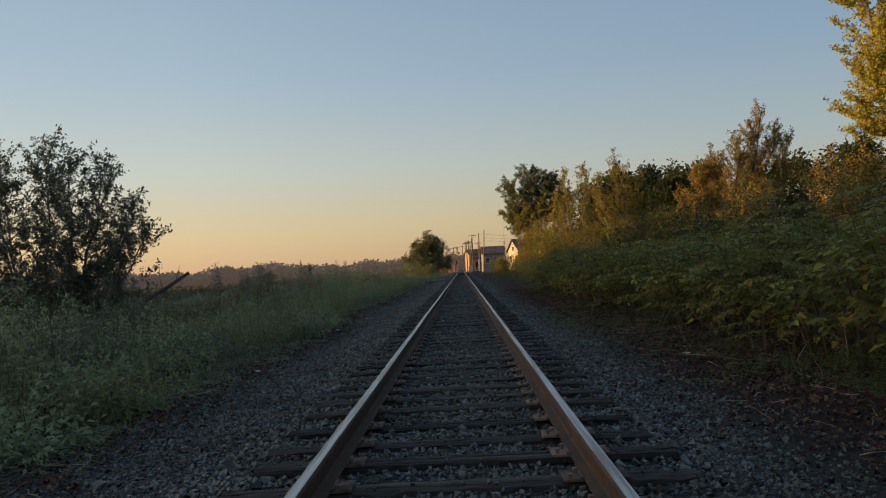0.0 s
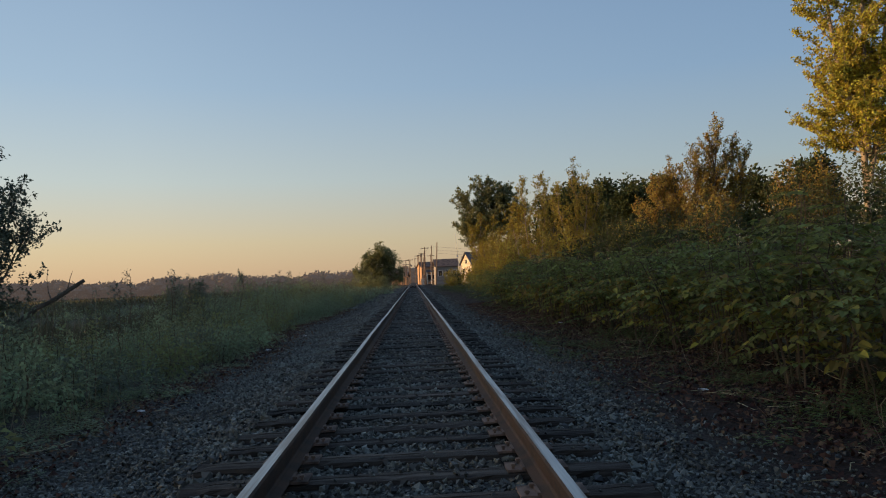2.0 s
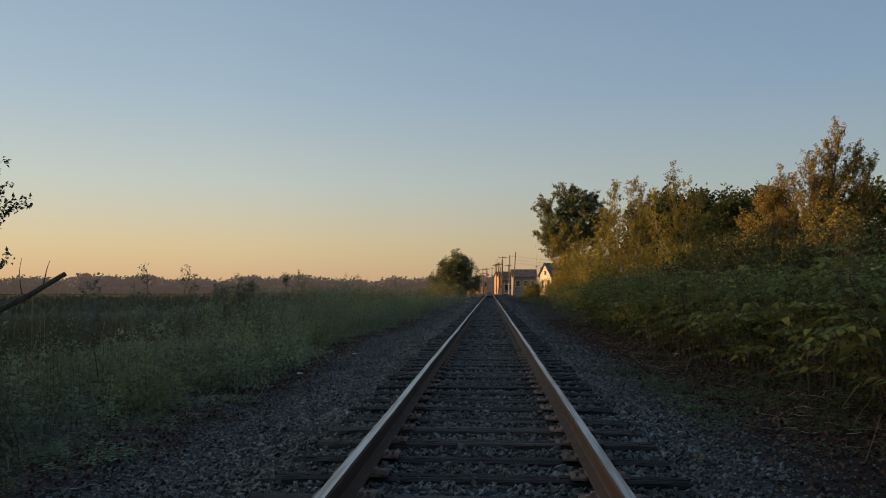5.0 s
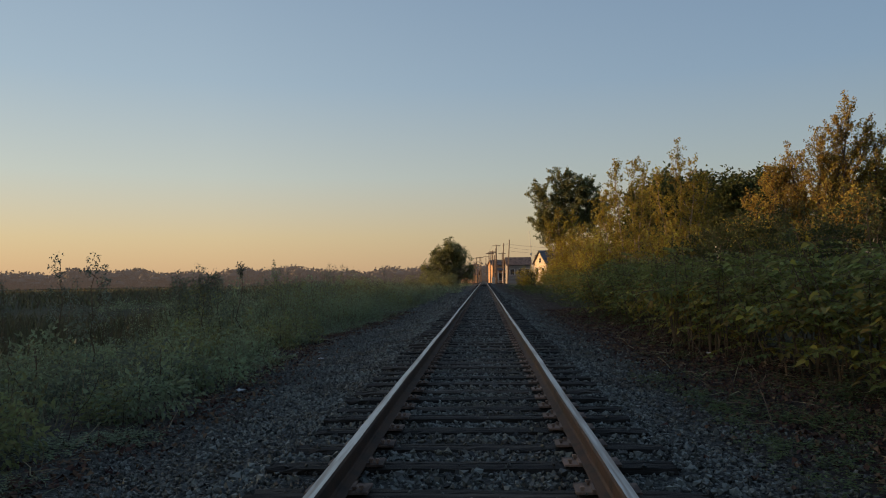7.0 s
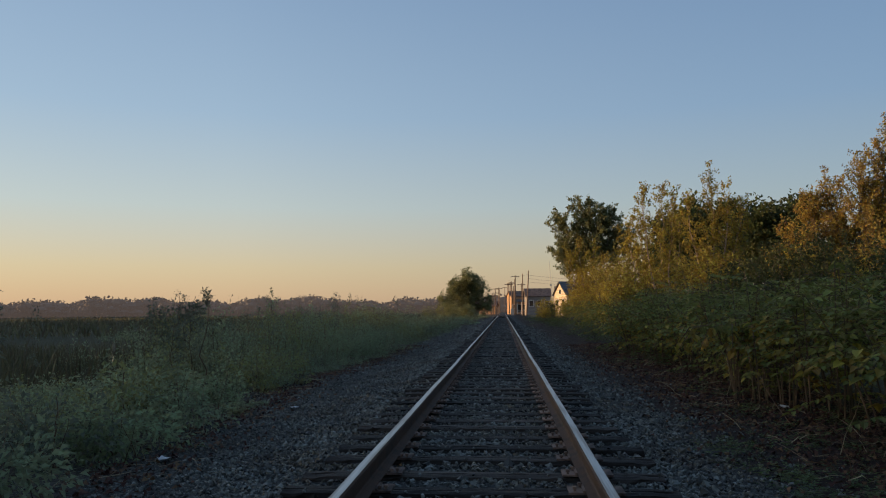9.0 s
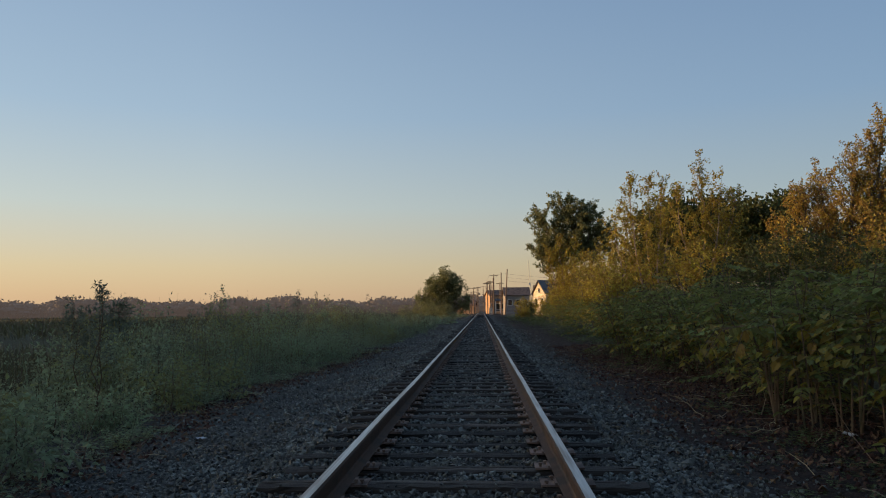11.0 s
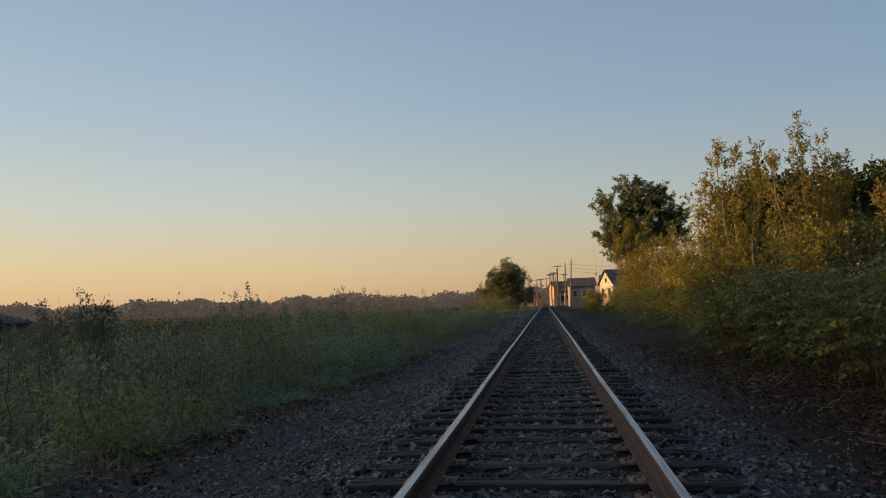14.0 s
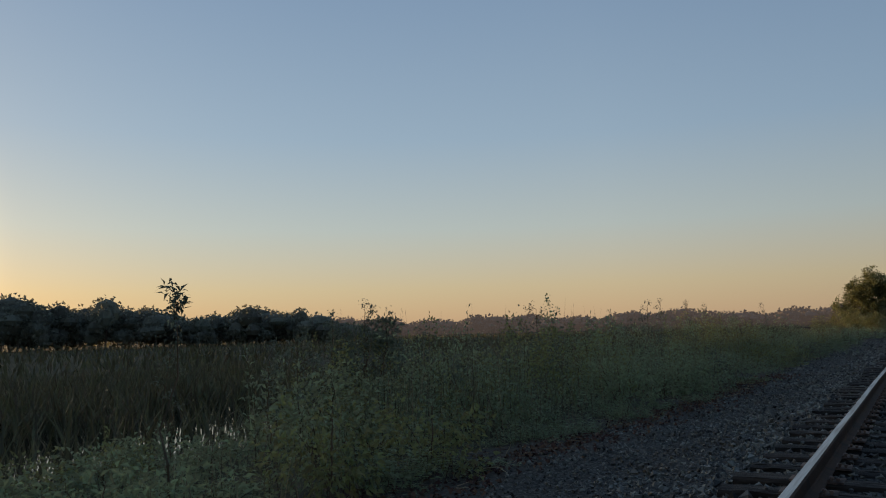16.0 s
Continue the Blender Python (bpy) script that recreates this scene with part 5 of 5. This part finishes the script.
ridge(180, far_wood, 1.6, 75, [M_PAINTED_HAZE, M_PAINTED_HAZE], "backdrop", "distant wood along the horizon with haze painted on as a faint glow")


# ---- the town at the end of the track ----
def house(name, place, rz, w, d, eaves, peak, mats, label, windows=()):
    root = empty(name, place, label, "house")
    root.matrix_world = pose(*place, 0, 0, rz)
    wall_m, roof_m = mats
    p = Pile()
    x, y = w / 2, d / 2
    v = np.array([(-x, -y, -0.5), (x, -y, -0.5), (x, y, -0.5), (-x, y, -0.5), (-x, -y, eaves), (x, -y, eaves), (x, y, eaves), (-x, y, eaves), (-x, 0, peak), (x, 0, peak)])
    p.add(v, [[0, 1, 5, 4], [1, 2, 6, 5], [2, 3, 7, 6], [3, 0, 4, 7]]).add(v, [[4, 7, 8], [5, 9, 6]])
    part("wall", p.mesh("wall", wall_m), root)
    o, t = 0.35, 0.14
    slope = (peak - eaves) / y
    for s in (-1, 1):
        r = np.array([(-x - o, s * (y + o), eaves - slope * o), (x + o, s * (y + o), eaves - slope * o), (x + o, 0, peak), (-x - o, 0, peak)])
        rr = np.concatenate([r + (0, 0, 0.02), r + (0, 0, t + 0.02)])
        part("roof", mesh("roof", rr, np.array([[0, 3, 2, 1], [4, 5, 6, 7], [0, 1, 5, 4], [1, 2, 6, 5], [2, 3, 7, 6], [3, 0, 4, 7]]), roof_m), root)
    for face, u, z, ww, hh in windows:
        win = part("window", Pile().add(*block(-ww / 2 - 0.1, ww / 2 + 0.1, -0.04, 0.02, -hh / 2 - 0.1, hh / 2 + 0.1)).mesh("window", M_TRIM), root)
        win.matrix_basis = {"s": pose(u, -y - 0.01, z), "w": pose(-x - 0.01, u, z, 0, 0, -90), "e": pose(x + 0.01, u, z, 0, 0, 90)}[face]
        part("pane", Pile().add(*block(-ww / 2, ww / 2, -0.06, -0.035, -hh / 2, hh / 2)).mesh("pane", M_GLASS), win)
    return root


house("house", (14.2, 144.5, 0.2), 22, 8.0, 4.8, 3.8, 5.9, (M_CREAM, M_ROOF), "cream gabled house with a grey roof in evening sun", [("w", 0, 4.2, 0.7, 0.8), ("w", -1.2, 2.2, 0.8, 1.2), ("w", 1.2, 2.2, 0.8, 1.2), ("s", 0, 2.2, 1, 1.2)])
house("house", (8.3, 184, 0.1), 3, 5.6, 6.0, 4.3, 6.0, (M_GREYWALL, M_BROWNROOF), "grey house with a brown shingle roof", [("s", -1.7, 2.6, 0.9, 1.3), ("s", 0.2, 2.6, 0.9, 1.3), ("s", 1.8, 2.6, 0.9, 1.3)])
house("house", (17.5, 188, 0.1), 0, 9, 7.0, 4.4, 6.6, (M_GREYWALL, M_BROWNROOF), "grey house with a brown shingle roof", [("s", -2.4, 2.6, 1, 1.3), ("s", 2.6, 2.6, 1, 1.3)])
brick_house = house("brick_house", (4.2, 219, 0.1), 14, 4.6, 5.0, 5.0, 6.3, (M_BRICK, M_BROWNROOF), "tan brick building glowing in the low sun", [("s", -1.5, 1.9, 0.9, 1.4), ("s", 1.4, 1.9, 0.9, 1.4), ("s", 0, 1.6, 1.1, 2.0), ("w", 0, 2.4, 1, 1.4)])
# its lean-to porch with a dark roof on posts
pv, pf = block(-1.4, 3.0, -4.6, -2.52, 3.35, 3.5)
pv[:, 2] += np.where(pv[:, 1] > -3, 0.55, 0.0)
part("porch_roof", Pile().add(pv, pf).mesh("porch_roof", M_ROOF), brick_house, "dark sloping porch roof")
for u in (-1.2, 0.1, 1.4, 2.8):
    part("porch_post", Pile().add(*block(u - 0.08, u + 0.08, -4.5, -4.34, -0.4, 3.38)).mesh("porch_post", M_TRIM), brick_house, "white porch post")
part("porch_rail", Pile().add(*block(-1.2, 2.8, -4.46, -4.38, 0.95, 1.05)).mesh("porch_rail", M_TRIM), brick_house)
house("house", (5.4, 236, 0.1), 12, 5, 6.0, 5.2, 6.8, (M_CREAM, M_BROWNROOF), "tall cream house beyond the crossing", [("s", -1.5, 4.6, 0.9, 1.2), ("s", 1.2, 4.6, 0.9, 1.2)])
house("shed", (-4.2, 232, 0.1), -6, 5, 5.0, 2.4, 3.8, (M_BRICK, M_BROWNROOF), "low reddish shed by the crossing", [("s", 0, 1.4, 0.9, 0.9)])

road = new("crossing_road", Pile().add(*block(-60, 60, 205.5, 211.5, -0.4, 0.02)).mesh("crossing_road", material("worn_asphalt", (0.06, 0.06, 0.062), 0.9, 0, 0.2, 2, 40, 0.3)))
tagged(road, "grey asphalt road crossing the end of the track", "road", kind="structure")


def utility_pole(x, y, h, arms, lean=0.0, r=0.15):
    z = gz(x, y)
    root = empty("utility_pole", (x, y, z - 0.2), "brown wooden utility pole with crossarms" if arms else "plain brown wooden pole", "utility pole", "poles along the street")
    top = np.array([lean, 0, h])
    part("pole", Pile().add(*tube(np.array([(0, 0, 0), top * 0.5, top]), r, r * 0.7, 8)).mesh("pole", M_POLE), root)
    for k in range(arms):
        zz = h - 0.35 - 1.0 * k
        cx = lean * zz / h
        arm = part("crossarm", Pile().add(*block(cx - 1.1, cx + 1.1, -0.2, -0.1, zz - 0.07, zz + 0.07)).mesh("crossarm", M_POLE), root)
        for u in (-0.95, -0.45, 0.45, 0.95):
            part("insulator", Pile().add(*tube(np.array([(cx + u, -0.15, zz + 0.06), (cx + u, -0.15, zz + 0.22)]), 0.06, 0.05, 6)).mesh("insulator", M_GREY), arm)
    return root


for x, y, h, arms, lean in ((5.55, 179.5, 10.6, 0, 0.65), (4.75, 180, 9.9, 0, 0.05), (1.75, 197, 8.4, 1, 0.0), (2.5, 203.5, 8.9, 1, 0.05), (3.3, 200, 9.6, 0, 0.0), (3.0, 204, 8.0, 0, 0.0), (-2.9, 204, 5.6, 0, 0.0), (-1.9, 212.5, 6.6, 1, 0.0), (-2.6, 214, 6.2, 0, 0.0), (3.7, 214, 11.2, 1, 0.0), (3.0, 250, 11.0, 1, 0.1), (2.5, 222, 9.6, 1, 0.0), (1.9, 262, 10.6, 1, 0.0), (5.4, 216, 9.0, 1, 0), (-1.2, 255, 9.0, 1, 0.0), (-2.6, 270, 9.4, 1, 0.1),
                            (-4.4, 226, 6.4, 0, 0.1), (-3.4, 226, 5.8, 0, 0.0), (-1.0, 290, 10, 1, 0), (1.0, 310, 11, 1, 0)):
    utility_pole(x, y, h, arms, lean)
mast = empty("antenna_mast", (8.85, 139, 0), "thin leaning metal antenna mast", "mast")
part("pole", Pile().add(*tube(np.array([(0, 0, 0), (-0.2, 0, 5), (-0.48, 0, 9.7)]), 0.07, 0.035, 6)).mesh("pole", M_GREY), mast)
part("bracket", Pile().add(*block(-0.45, -0.15, -0.06, 0.06, 5.3, 5.6)).mesh("bracket", M_GREY), mast)
for a, b in (((6.1, 179.5, 9.2), (24, 178, 7.6)), ((6.1, 179.5, 8.4), (24, 178, 6.9)), ((6.1, 179.5, 7.6), (24, 178, 6.4)), ((3.7, 214, 10.7), (6.1, 179.5, 9.4)), ((2.6, 214, 10.7), (1.9, 250, 10.5)), ((4.8, 214, 10.7), (4.1, 250, 10.5))):
    t = np.linspace(0, 1, 9)[:, None]
    pts = np.array(a) * (1 - t) + np.array(b) * t - np.array([0, 0, 1]) * 0.9 * t * (1 - t)
    tagged(new("overhead_cable", Pile().add(*tube(pts, 0.022, 0.022, 3)).mesh("overhead_cable", M_WIRE)), "thin black overhead cable strung between poles", "cable", "cables over the street")
cab = empty("signal_cabinet", (2.6, 203, gz(2.6, 203)), "silver signal cabinet by the level crossing", "cabinet")
part("body", Pile().add(*block(-0.45, 0.45, -0.3, 0.3, 0, 1.7)).mesh("body", M_GREY), cab)
part("lid", Pile().add(*block(-0.52, 0.52, -0.37, 0.37, 1.7, 1.8)).mesh("lid", M_TRIM), cab)
